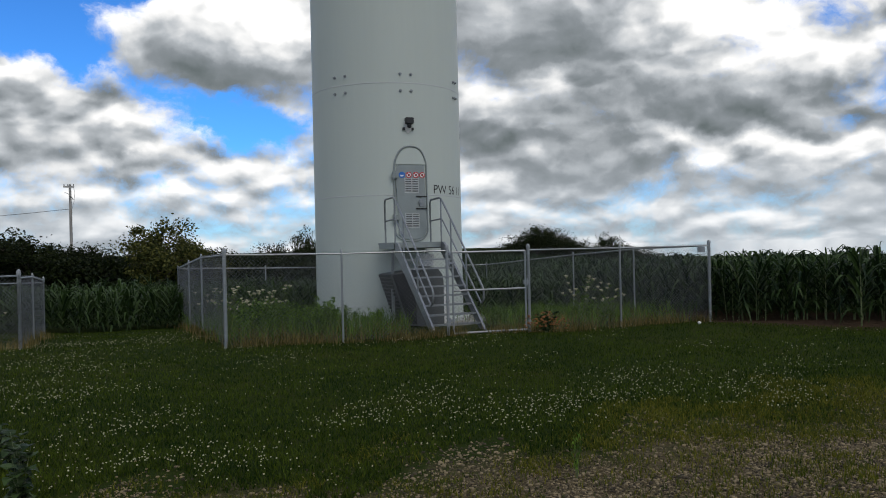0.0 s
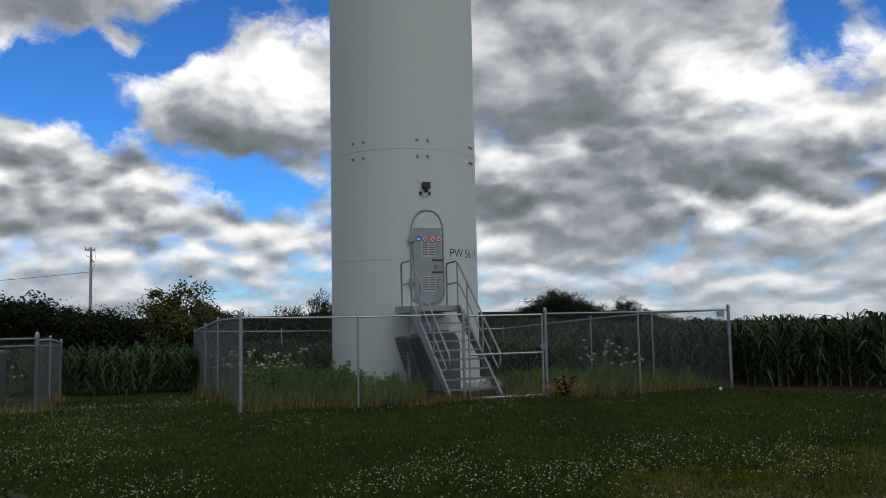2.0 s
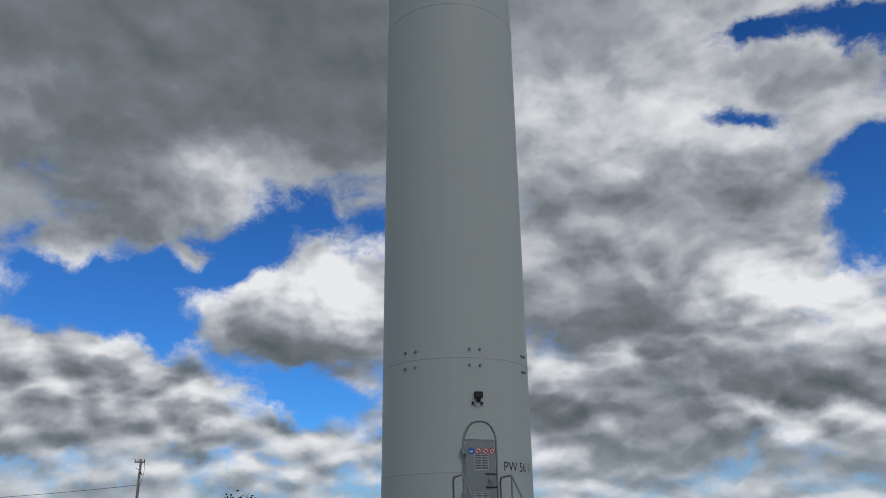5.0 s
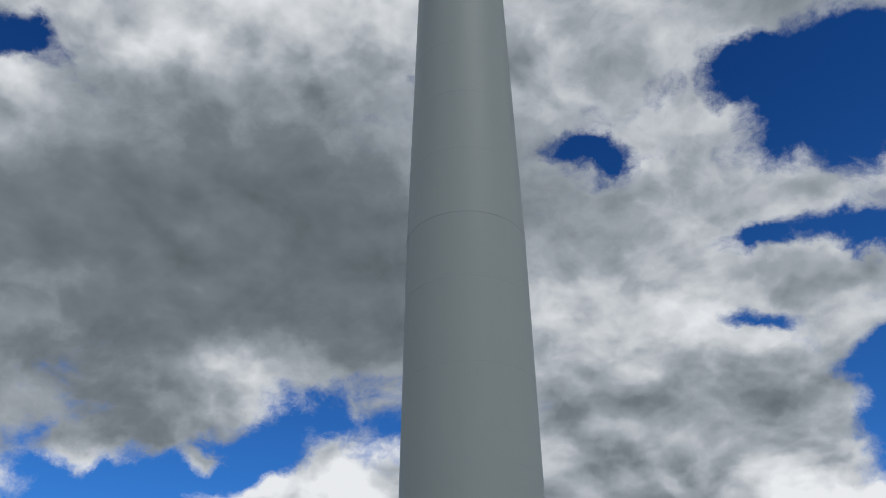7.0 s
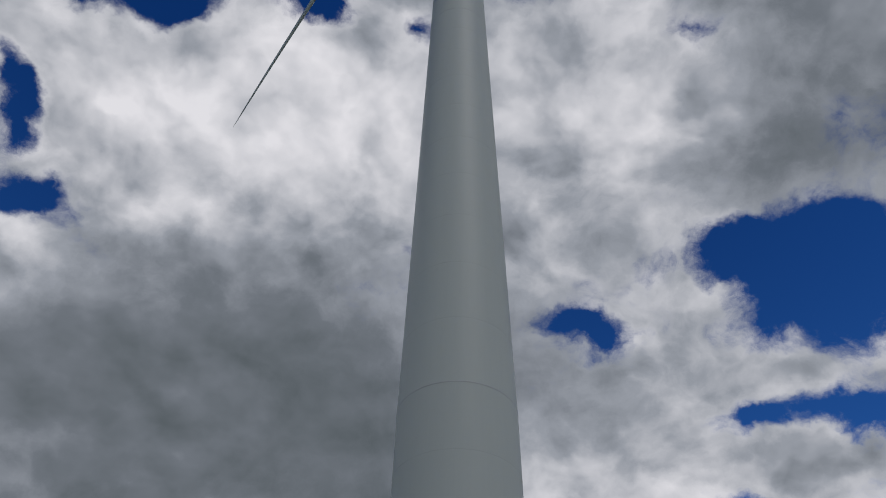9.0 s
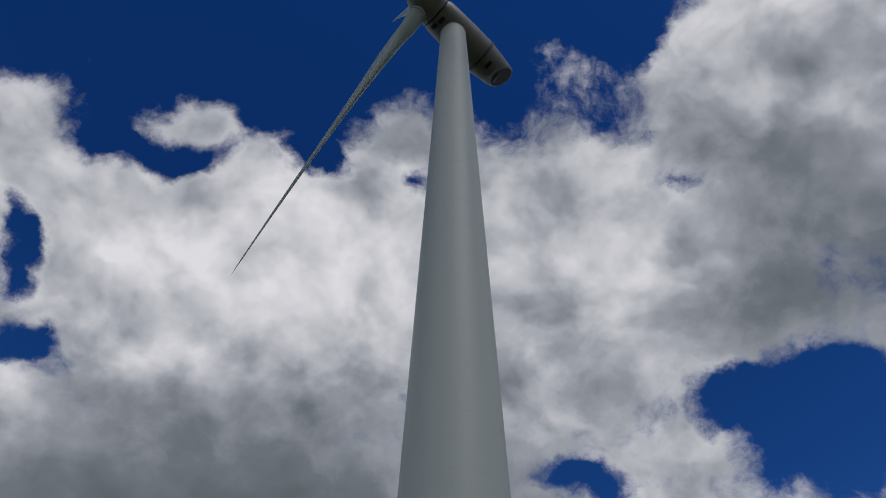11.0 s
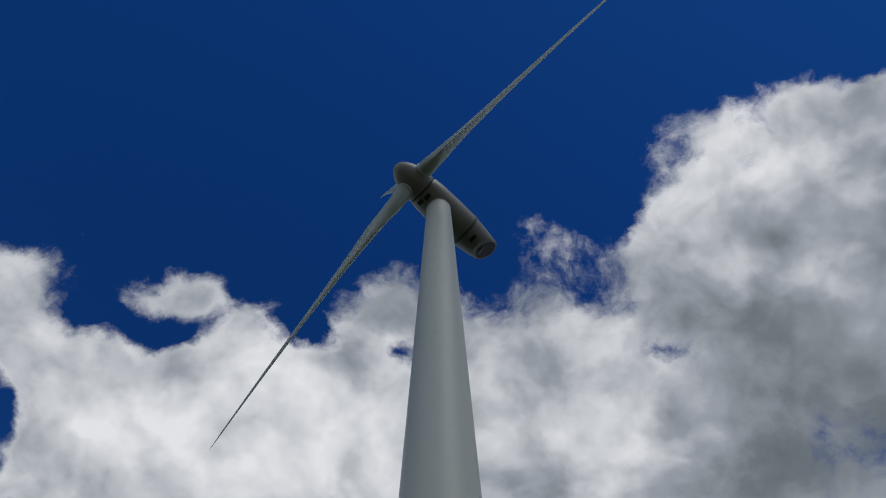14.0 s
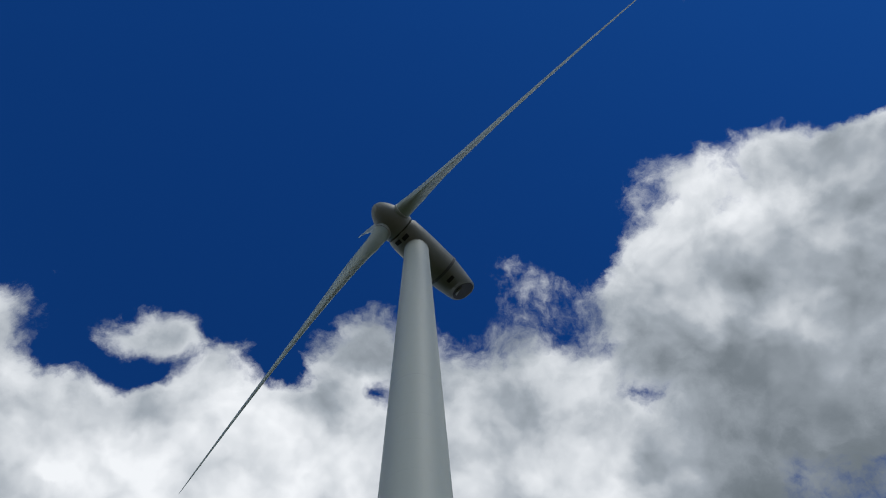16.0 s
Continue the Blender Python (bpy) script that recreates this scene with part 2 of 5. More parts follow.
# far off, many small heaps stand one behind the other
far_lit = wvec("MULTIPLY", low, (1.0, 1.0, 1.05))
far_roll = wmath("SUBTRACT", heaps(wvec("ADD", far_lit, (0.004, 0.0, 0.024)), 18.0, 1.0), heaps(far_lit, 18.0, 1.0))
far_roll = wmath("MULTIPLY", far_roll, wrange(sep.outputs["Z"], 0.10, 0.36, 0.42, 0.0))
fine = wnoise(GRAIN, 9.0, 10.0, 0.69)
large = wnoise(GRAIN, 4.0, 5.0, 0.55)
mass = wmath("MULTIPLY_ADD", wmath("SUBTRACT", fine, 0.5), 3.2, SUM_COVER)
mass = wmath("MULTIPLY_ADD", wmath("SUBTRACT", 1.0, puff), 0.8, mass)
veil = wrange(mass, -0.25, 0.75)
# billows: how the mass changes towards the light
lit = wvec("ADD", GRAIN, (0.016, -0.012, 0.034))
billow = wmath("SUBTRACT", wnoise(GRAIN, 7.0, 7.0, 0.5), wnoise(lit, 7.0, 7.0, 0.5))
thick = wrange(mass, 0.1, 1.8, 0.16, -0.10)
grain = wmath("MULTIPLY_ADD", roll, 0.95, far_roll)
grain = wmath("MULTIPLY_ADD", billow, 0.55, grain)
grain = wmath("MULTIPLY_ADD", wmath("SUBTRACT", large, 0.5), 0.18, grain)
# grey undersides are smooth, sunlit heaps are knobbly
grain = wmath("MULTIPLY", grain, wrange(sep.outputs["Z"], 0.10, 0.55, 1.20, 0.60))
tone = wmath("MULTIPLY_ADD", grain, wrange(SUM_SHADE, 0.30, 0.70, 0.55, 1.10), wmath("ADD", SUM_SHADE, thick))
tone = wmath("MULTIPLY_ADD", tone, 0.72, 0.145)
# air between dims the far heaps
tone = wmath("MULTIPLY", tone, wrange(sep.outputs["Z"], 0.06, 0.36, 0.84, 1.0))
ramp = wnode("ShaderNodeValToRGB")
wl.new(tone, ramp.inputs[0])
cr = ramp.color_ramp
cr.elements[0].position, cr.elements[0].color = 0.0, (0.080, 0.100, 0.108, 1)
cr.elements[1].position, cr.elements[1].color = 1.0, (0.73, 0.745, 0.76, 1)
for pos, col in ((0.28, (0.152, 0.176, 0.198, 1)), (0.52, (0.295, 0.326, 0.360, 1)), (0.75, (0.51, 0.535, 0.56, 1))):
    cr.elements.new(pos).color = col

sky = wnode("ShaderNodeTexSky")
sky.sky_type, sky.sun_disc = "NISHITA", False
sky.sun_elevation, sky.sun_rotation = radians(SUN_EL), radians(SUN_AZ)
sky.altitude, sky.air_density, sky.dust_density, sky.ozone_density = 200.0, 1.0, 0.3, 2.5
# haze thickens low over the horizon
depth = wrange(sep.outputs["Z"], 0.15, 0.90)
blue = wmix(1.0, sky.outputs[0], wmix(depth, (0.020, 0.060, 0.112, 1), (0.0042, 0.0232, 0.056, 1)), "MULTIPLY")
haze = wrange(sep.outputs["Z"], 0.0, 0.14, 0.38, 0.0)
seen = wmix(haze, wmix(veil, blue, ramp.outputs[0]), (0.40, 0.46, 0.53, 1))
back = wnode("ShaderNodeBackground")
back.inputs["Strength"].default_value = 1.0
wl.new(seen, back.inputs["Color"])
wl.new(back.outputs[0], wnode("ShaderNodeOutputWorld").inputs["Surface"])

sun = new("sun", bpy.data.lights.new("sun", "SUN"))
sun.data.energy, sun.data.angle, sun.data.color = 0.6, radians(28), (1.0, 0.97, 0.92)
sa, se = radians(SUN_AZ), radians(SUN_EL)
sun.matrix_world = look((math.sin(sa) * math.cos(se) * 60, math.cos(sa) * math.cos(se) * 60, math.sin(se) * 60), (0, 0, 0))

# ---------------------------------------------------------------- materials


def material(name, base, rough=0.6, metal=0.0, var=0.25, scale=6.0, fine_scale=60.0, bump=0.1, bump_dist=0.01,
             other=None, island=0.0, per_object=0.0, stretch=(1, 1, 1), spec=0.5, sheen_back=0.0):
    """Procedural surface: base colour that drifts to 'other' at two scales, with relief of the same grain."""
    m = bpy.data.materials.new(name)
    m.use_nodes = True
    n, l = m.node_tree.nodes, m.node_tree.links
    b = n["Principled BSDF"]
    b.inputs["Roughness"].default_value, b.inputs["Metallic"].default_value = rough, metal
    b.inputs["Specular IOR Level"].default_value = spec
    co = n.new("ShaderNodeTexCoord")
    mp = n.new("ShaderNodeMapping")
    mp.inputs["Scale"].default_value = stretch
    l.new(co.outputs["Object"], mp.inputs["Vector"])
    tex = []
    for s in (scale, fine_scale):
        t = n.new("ShaderNodeTexNoise")
        t.inputs["Scale"].default_value, t.inputs["Detail"].default_value = s, 5.0
        t.inputs["Roughness"].default_value = 0.6
        l.new(mp.outputs[0], t.inputs["Vector"])
        tex.append(t.outputs["Fac"])
    add = n.new("ShaderNodeMath")
    add.operation = "MULTIPLY_ADD"
    l.new(tex[1], add.inputs[0])
    add.inputs[1].default_value = 0.5
    half = n.new("ShaderNodeMath")
    half.operation = "MULTIPLY_ADD"
    l.new(tex[0], half.inputs[0])
    half.inputs[1].default_value, half.inputs[2].default_value = 0.8, -0.15
    l.new(half.outputs[0], add.inputs[2])
    fac = add.outputs[0]
    for amount, kind in ((island, "Random Per Island"), (per_object, "Random")):
        if amount:
            g = n.new("ShaderNodeNewGeometry" if kind == "Random Per Island" else "ShaderNodeObjectInfo")
            k = n.new("ShaderNodeMath")
            k.operation = "MULTIPLY_ADD"
            l.new(g.outputs[kind], k.inputs[0])
            k.inputs[1].default_value = amount
            sub = n.new("ShaderNodeMath")
            sub.operation = "SUBTRACT"
            l.new(fac, sub.inputs[0])
            sub.inputs[1].default_value = amount * 0.5
            l.new(sub.outputs[0], k.inputs[2])
            fac = k.outputs[0]
    r = n.new("ShaderNodeValToRGB")
    other = other or tuple(c * (1 - var) for c in base)
    r.color_ramp.elements[0].position, r.color_ramp.elements[0].color = 0.25, (*other, 1)
    r.color_ramp.elements[1].position, r.color_ramp.elements[1].color = 0.75, (*base, 1)
    l.new(fac, r.inputs[0])
    l.new(r.outputs[0], b.inputs["Base Color"])
    if bump:
        bp = n.new("ShaderNodeBump")
        bp.inputs["Strength"].default_value, bp.inputs["Distance"].default_value = bump, bump_dist
        l.new(fac, bp.inputs["Height"])
        l.new(bp.outputs[0], b.inputs["Normal"])
    if sheen_back:
        b.inputs["Subsurface Weight"].default_value = 0.0
        tr = n.new("ShaderNodeBsdfTranslucent")
        l.new(r.outputs[0], tr.inputs["Color"])
        ms = n.new("ShaderNodeMixShader")
        ms.inputs[0].default_value = sheen_back
        l.new(b.outputs[0], ms.inputs[1])
        l.new(tr.outputs[0], ms.inputs[2])
        l.new(ms.outputs[0], n["Material Output"].inputs["Surface"])
    return m


M_TOWER = material("tower_paint", (0.50, 0.555, 0.52), 0.45, spec=0.15, var=0.05, scale=0.8, fine_scale=9.0, bump=0.02, stretch=(1, 1, 0.05))
M_SEAM = material("weld_paint", (0.50, 0.53, 0.53), 0.45, var=0.15, scale=3, fine_scale=30, bump=0.1)
M_BLADE = material("blade_gelcoat", (0.39, 0.47, 0.42), 0.45, var=0.08, scale=0.5, fine_scale=4.0, bump=0)
# gelcoat darkened: the shade under the housing is put into its base colour
M_NACELLE_SHADED = material("nacelle_gelcoat_shaded", (0.27, 0.285, 0.26), 0.45, var=0.2, scale=0.7, fine_scale=6.0, bump=0.03)
M_DARK = material("dark_rubber", (0.02, 0.022, 0.024), 0.7, var=0.4, scale=8, bump=0.1)
M_DOOR = material("door_grey_paint", (0.27, 0.31, 0.31), 0.42, var=0.18, scale=3, fine_scale=40, bump=0.04)
M_GALV = material("galvanised_steel", (0.36, 0.385, 0.40), 0.45, 0.7, var=0.35, scale=9, fine_scale=70, bump=0.08, per_object=0.2)
M_WIRE = material("galvanised_wire", (0.17, 0.185, 0.20), 0.5, 0.3, var=0.3, scale=3, fine_scale=40, bump=0)
M_WHITE = material("white_paint", (0.74, 0.75, 0.74), 0.5, var=0.08, scale=8, bump=0.03)
M_RED = material("sign_red", (0.55, 0.03, 0.04), 0.4, var=0.1, bump=0)
M_BLUE = material("sign_blue", (0.02, 0.16, 0.55), 0.4, var=0.1, bump=0)
M_BLACK = material("black_marking", (0.015, 0.016, 0.018), 0.5, var=0.3, bump=0)
M_BOX = material("cabinet_grey", (0.10, 0.108, 0.11), 0.55, var=0.2, scale=4, fine_scale=40, bump=0.05)
M_LOUVRE = material("black_louvre", (0.03, 0.032, 0.035), 0.55, var=0.4, scale=10, bump=0.1)
M_GRATE = material("grating_steel", (0.17, 0.18, 0.185), 0.6, 0.5, var=0.4, scale=9, fine_scale=90, bump=0.1)
M_CONC = material("concrete", (0.36, 0.35, 0.32), 0.9, var=0.3, scale=5, fine_scale=70, bump=0.4)
M_WOOD = material("weathered_pole", (0.42, 0.41, 0.39), 0.85, var=0.4, scale=4, fine_scale=50, bump=0.4, stretch=(1, 1, 0.06))
M_BARK = material("bark", (0.07, 0.058, 0.045), 0.9, var=0.5, scale=6, bump=0.5)
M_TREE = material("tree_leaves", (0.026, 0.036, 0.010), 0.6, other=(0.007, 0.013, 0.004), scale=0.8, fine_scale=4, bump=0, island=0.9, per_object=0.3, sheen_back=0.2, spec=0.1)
M_TREE_DRY = material("thin_tree_leaves", (0.115, 0.115, 0.030), 0.6, other=(0.036, 0.048, 0.014), scale=0.8, fine_scale=4, bump=0, island=0.9, sheen_back=0.2, spec=0.1)
M_CORN = material("maize_leaf", (0.050, 0.088, 0.025), 0.48, other=(0.009, 0.024, 0.008), scale=1.2, fine_scale=12, bump=0, island=0.8, per_object=0.3, sheen_back=0.25, spec=0.2)
M_STALK = material("maize_stalk", (0.12, 0.15, 0.06), 0.6, other=(0.06, 0.08, 0.03), scale=6, bump=0.05)
M_GRASS = material("grass_blade", (0.073, 0.104, 0.011), 0.6, other=(0.009, 0.027, 0.0035), scale=0.55, fine_scale=2.2, bump=0, island=0.55, sheen_back=0.3, spec=0.08)
M_DRY = material("dry_grass", (0.25, 0.19, 0.075), 0.7, other=(0.050, 0.055, 0.014), scale=0.9, fine_scale=4, bump=0, island=0.9, sheen_back=0.25, spec=0.08)
M_TUFT = material("track_tuft", (0.165, 0.158, 0.021), 0.7, other=(0.055, 0.078, 0.012), scale=0.9, fine_scale=4, bump=0, island=0.8, sheen_back=0.3, spec=0.08)
M_WEED = material("weed_leaf", (0.17, 0.29, 0.042), 0.6, other=(0.036, 0.080, 0.012), scale=1.5, fine_scale=10, bump=0, island=0.8, per_object=0.3, sheen_back=0.25, spec=0.2)
M_PETAL = material("white_flower", (0.56, 0.53, 0.34), 0.7, var=0.35, scale=4, bump=0, island=0.6)
M_ORANGE = material("rust_flower", (0.30, 0.13, 0.03), 0.7, other=(0.10, 0.035, 0.015), scale=9, bump=0, island=0.9)
M_STONE = material("gravel_stone", (0.27, 0.21, 0.12), 0.85, other=(0.035, 0.026, 0.013), scale=3, fine_scale=40, bump=0.2, bump_dist=0.004, island=1.1)
M_CERAMIC = material("insulator", (0.30, 0.28, 0.26), 0.3, bump=0)


def ground_material():
    """Lawn, gravel track, bare strip before the maize and far fields on one sheet."""
    m = bpy.data.materials.new("ground")
    m.use_nodes = True
    n, l = m.node_tree.nodes, m.node_tree.links
    b = n["Principled BSDF"]
    b.inputs["Roughness"].default_value = 0.95
    b.inputs["Specular IOR Level"].default_value = 0.05
    co = n.new("ShaderNodeTexCoord").outputs["Object"]

    def tex(scale, detail=6.0):
        t = n.new("ShaderNodeTexNoise")
        t.inputs["Scale"].default_value, t.inputs["Detail"].default_value = scale, detail
        t.inputs["Roughness"].default_value = 0.65
        l.new(co, t.inputs["Vector"])
        return t.outputs["Fac"]

    def ramp(fac, *stops):
        r = n.new("ShaderNodeValToRGB")
        e = r.color_ramp.elements
        e[0].position, e[0].color = stops[0][0], (*stops[0][1], 1)
        e[1].position, e[1].color = stops[-1][0], (*stops[-1][1], 1)
        for p, c in stops[1:-1]:
            e.new(p).color = (*c, 1)
        l.new(fac, r.inputs[0])
        return r.outputs[0]

    def calc(op, a, bb, cc=None, clamp=False):
        k = n.new("ShaderNodeMath")
        k.operation, k.use_clamp = op, clamp
        for i, v in enumerate((a, bb, cc)):
            if v is None:
                continue
            if isinstance(v, (int, float)):
                k.inputs[i].default_value = v
            else:
                l.new(v, k.inputs[i])
        return k.outputs[0]

    def mix(fac, a, bb):
        k = n.new("ShaderNodeMix")
        k.data_type = "RGBA"
        l.new(fac, k.inputs["Factor"])
        l.new(a, k.inputs["A"])
        l.new(bb, k.inputs["B"])
        return k.outputs["Result"]

    xyz = n.new("ShaderNodeSeparateXYZ")
    l.new(co, xyz.inputs[0])
    x, y = xyz.outputs["X"], xyz.outputs["Y"]
    lawn = ramp(calc("MULTIPLY_ADD", tex(0.5), 0.6, calc("MULTIPLY", tex(14.0), 0.4)),
                (0.32, (0.010, 0.020, 0.003)), (0.5, (0.022, 0.036, 0.006)), (0.68, (0.045, 0.047, 0.010)))
    stones = ramp(tex(45.0), (0.3, (0.030, 0.023, 0.012)), (0.5, (0.095, 0.075, 0.043)), (0.7, (0.22, 0.18, 0.11)))
    earth = ramp(tex(9.0), (0.3, (0.030, 0.020, 0.012)), (0.7, (0.075, 0.050, 0.032)))
    # the gravel track in front, with a ragged edge and weeds in it
    edge = calc("SUBTRACT", calc("MULTIPLY_ADD", x, 0.33, 6.75), y)
    edge = calc("MULTIPLY_ADD", calc("SUBTRACT", tex(0.9), 0.5), 3.0, edge)
    edge = calc("MULTIPLY_ADD", calc("SUBTRACT", tex(5.0), 0.5), 2.2, edge)
    col = mix(calc("MULTIPLY", edge, 0.9, clamp=True), lawn, stones)
    # bare earth at the foot of the maize
    strip = calc("SUBTRACT", calc("MULTIPLY_ADD", x, 0.55, y), 20.4)
    strip = calc("MULTIPLY_ADD", calc("SUBTRACT", tex(1.5), 0.5), 1.5, strip)
    side = calc("MULTIPLY", calc("SUBTRACT", x, 6.5), 0.8, clamp=True)
    bare = calc("SUBTRACT", 1.0, calc("MULTIPLY_ADD", strip, 0.5, -2.0, clamp=True))
    col = mix(calc("MULTIPLY", bare, calc("MULTIPLY", calc("MULTIPLY", strip, 1.2, clamp=True), side)), col, earth)
    l.new(col, b.inputs["Base Color"])
    bp = n.new("ShaderNodeBump")
    bp.inputs["Strength"].default_value, bp.inputs["Distance"].default_value = 0.7, 0.03
    l.new(tex(30.0), bp.inputs["Height"])
    l.new(bp.outputs[0], b.inputs["Normal"])
    return m


M_GROUND = ground_material()

# ---------------------------------------------------------------- mesh helpers


def join(*geos):
    verts, faces = [], []
    for v, f in geos:
        k = len(verts)
        verts.extend(v)
        faces.extend([tuple(i + k for i in q) for q in f])
    return verts, faces


def moved(geo, m):
    return [tuple(m @ Vector(v)) for v in geo[0]], geo[1]


def mesh_of(name, geo, mat, smooth=False, bevel=0.0):
    me = bpy.data.meshes.new(name)
    me.from_pydata([tuple(v) for v in geo[0]], [], geo[1])
    me.validate()
    if bevel:
        bm = bmesh.new()
        bm.from_mesh(me)
        bmesh.ops.remove_doubles(bm, verts=bm.verts, dist=1e-5)
        sharp = [e for e in bm.edges if len(e.link_faces) == 2 and e.calc_face_angle() > 0.6]
        bmesh.ops.bevel(bm, geom=sharp, offset=bevel, segments=2, affect="EDGES", clamp_overlap=True)
        bm.to_mesh(me)
        bm.free()
    if smooth:
        me.shade_smooth()
        me.set_sharp_from_angle(angle=radians(40))
    me.materials.append(mat)
    return me


def part(name, geo, mat, parent, label="", smooth=False, bevel=0.0, kind="", at=None):
    ob = new(name, mesh_of(name, geo, mat, smooth, bevel))
    ob.parent = parent
    if at is not None:
        ob.matrix_basis = at
    return tagged(ob, label, kind=kind)


def thing(name, label, category, at=None, group="", kind=""):
    ob = new(name)
    ob.empty_display_size = 0.2
    if at is not None:
        ob.matrix_basis = at
    return tagged(ob, label, category, group, kind)


def box(x0, y0, z0, x1, y1, z1):
    v = [(x, y, z) for z in (z0, z1) for y in (y0, y1) for x in (x0, x1)]
    return v, [(0, 2, 3, 1), (4, 5, 7, 6), (0, 1, 5, 4), (2, 6, 7, 3), (0, 4, 6, 2), (1, 3, 7, 5)]


def tube(points, r, n=8, closed=False, caps=True):
    """A round bar along points; r is one radius or one for each point."""
    pts = [Vector(p) for p in points]
    rs = r if isinstance(r, (list, tuple)) else [r] * len(pts)
    verts, faces, up = [], [], None
    for i, p in enumerate(pts):
        a, c = pts[i - 1] if (i or closed) else p, pts[(i + 1) % len(pts)] if (i + 1 < len(pts) or closed) else p
        d = (c - a).normalized()
        if up is None:
            up = d.orthogonal().normalized()
        up = (up - d * up.dot(d)).normalized()
        side = d.cross(up)
        for k in range(n):
            w = 2 * math.pi * k / n
            verts.append(tuple(p + (up * math.cos(w) + side * math.sin(w)) * rs[i]))
    for i in range(len(pts) if closed else len(pts) - 1):
        j = (i + 1) % len(pts)
        for k in range(n):
            faces.append((i * n + k, i * n + (k + 1) % n, j * n + (k + 1) % n, j * n + k))
    if caps and not closed:
        faces.append(tuple(range(n - 1, -1, -1)))
        faces.append(tuple(range((len(pts) - 1) * n, len(pts) * n)))
    return verts, faces


def revolve(profile, n=64, caps=(True, True)):
    """Turn (radius, height) pairs about z."""
    verts, faces = [], []
    for r, z in profile:
        verts += [(r * math.cos(2 * math.pi * k / n), r * math.sin(2 * math.pi * k / n), z) for k in range(n)]
    for i in range(len(profile) - 1):
        faces += [(i * n + k, i * n + (k + 1) % n, (i + 1) * n + (k + 1) % n, (i + 1) * n + k) for k in range(n)]
    if caps[0]:
        faces.append(tuple(range(n - 1, -1, -1)))
    if caps[1]:
        faces.append(tuple(range((len(profile) - 1) * n, len(profile) * n)))
    return verts, faces


def stuff(name, verts, faces, mat, label, category, kind="stuff"):
    """One object of many pieces from numpy arrays of vertices and triangles or quads."""
    me = bpy.data.meshes.new(name)
    k = faces.shape[1]
    me.vertices.add(len(verts))
    me.vertices.foreach_set("co", np.asarray(verts, dtype=np.float32).ravel())
    me.loops.add(faces.size)
    me.loops.foreach_set("vertex_index", faces.ravel().astype(np.int32))
    me.polygons.add(len(faces))
    me.polygons.foreach_set("loop_start", np.arange(0, faces.size, k, dtype=np.int32))
    me.update(calc_edges=True)
    me.materials.append(mat)
    return tagged(new(name, me), label, category, kind=kind)


# ---------------------------------------------------------------- ground
def smooth01(t):
    t = np.clip(t, 0, 1)
    return t * t * (3 - 2 * t)


def ground_z(x, y):
    """The yard falls gently away behind the turbine, less so towards the maize on the far right."""
    fall = -0.62 * smooth01((np.asarray(y) - 15.0) / 15.0)
    keep = 1.0 - 0.85 * smooth01((np.asarray(x) - 4.0) / 5.0)
    lump = 0.03 * np.sin(np.asarray(x) * 1.3 + np.asarray(y) * 0.7) + 0.025 * np.sin(np.asarray(y) * 1.9 - np.asarray(x) * 0.6)
    near = np.exp(-((np.asarray(x) ** 2 + (np.asarray(y) - 10) ** 2) / 700.0))
    beyond = np.maximum(0.0, np.asarray(x) + np.asarray(y) - 34.0) * 0.0125
    aside = smooth01((np.asarray(x) / np.maximum(np.asarray(y), 1.0) - 0.12) / 0.2)
    return fall * keep + lump * near - beyond * aside


def gz(x, y):
    return float(ground_z(x, y))


line = np.concatenate([-np.geomspace(3500, 14, 26), np.linspace(-13.5, 13.5, 110), np.geomspace(14, 3500, 26)])
gx, gy = np.meshgrid(line, line + 12.0)
gv = np.stack([gx.ravel(), gy.ravel(), ground_z(gx, gy).ravel()], axis=1)
side_n = len(line)
ii = (np.arange(side_n - 1)[:, None] * side_n + np.arange(side_n - 1)[None, :]).ravel()
gf = np.stack([ii, ii + 1, ii + side_n + 1, ii + side_n], axis=1)
ground = stuff("ground", gv, gf, M_GROUND, "mown green lawn with a weedy gravel track", "ground", kind="structure")

# ---------------------------------------------------------------- wind turbine
TX, TY, TR = 0.0, 22.35, 2.10
Z_BASE, Z_KINK, Z_TOP, R_TOP = -0.12, 17.6, 79.65, 1.27


def tower_radius(z):
    return TR if z < Z_KINK else TR + (R_TOP - TR) * (z - Z_KINK) / (Z_TOP - Z_KINK)


turbine = thing("wind_turbine", "tall pale grey three-bladed wind turbine with a tubular steel tower", "wind turbine",
                pose(TX, TY, 0))


def shell(z0, z1, steps):
    zs = [z0 + (z1 - z0) * i / steps for i in range(steps + 1)]
    return revolve([(tower_radius(z), z) for z in zs], 128, (False, False))


part("tower_section", shell(Z_BASE, Z_KINK, 12), M_TOWER, turbine, smooth=True)
part("tower_section", shell(Z_KINK, 46.0, 8), M_TOWER, turbine, smooth=True)
part("tower_section", shell(46.0, Z_TOP, 8), M_TOWER, turbine, smooth=True)


def ring(z, proud, half, n=128):
    r = tower_radius(z)
    return revolve([(r - 0.004, z - half), (r + proud, z - half * 0.5), (r + proud, z + half * 0.5), (r - 0.004, z + half)], n, (False, False))


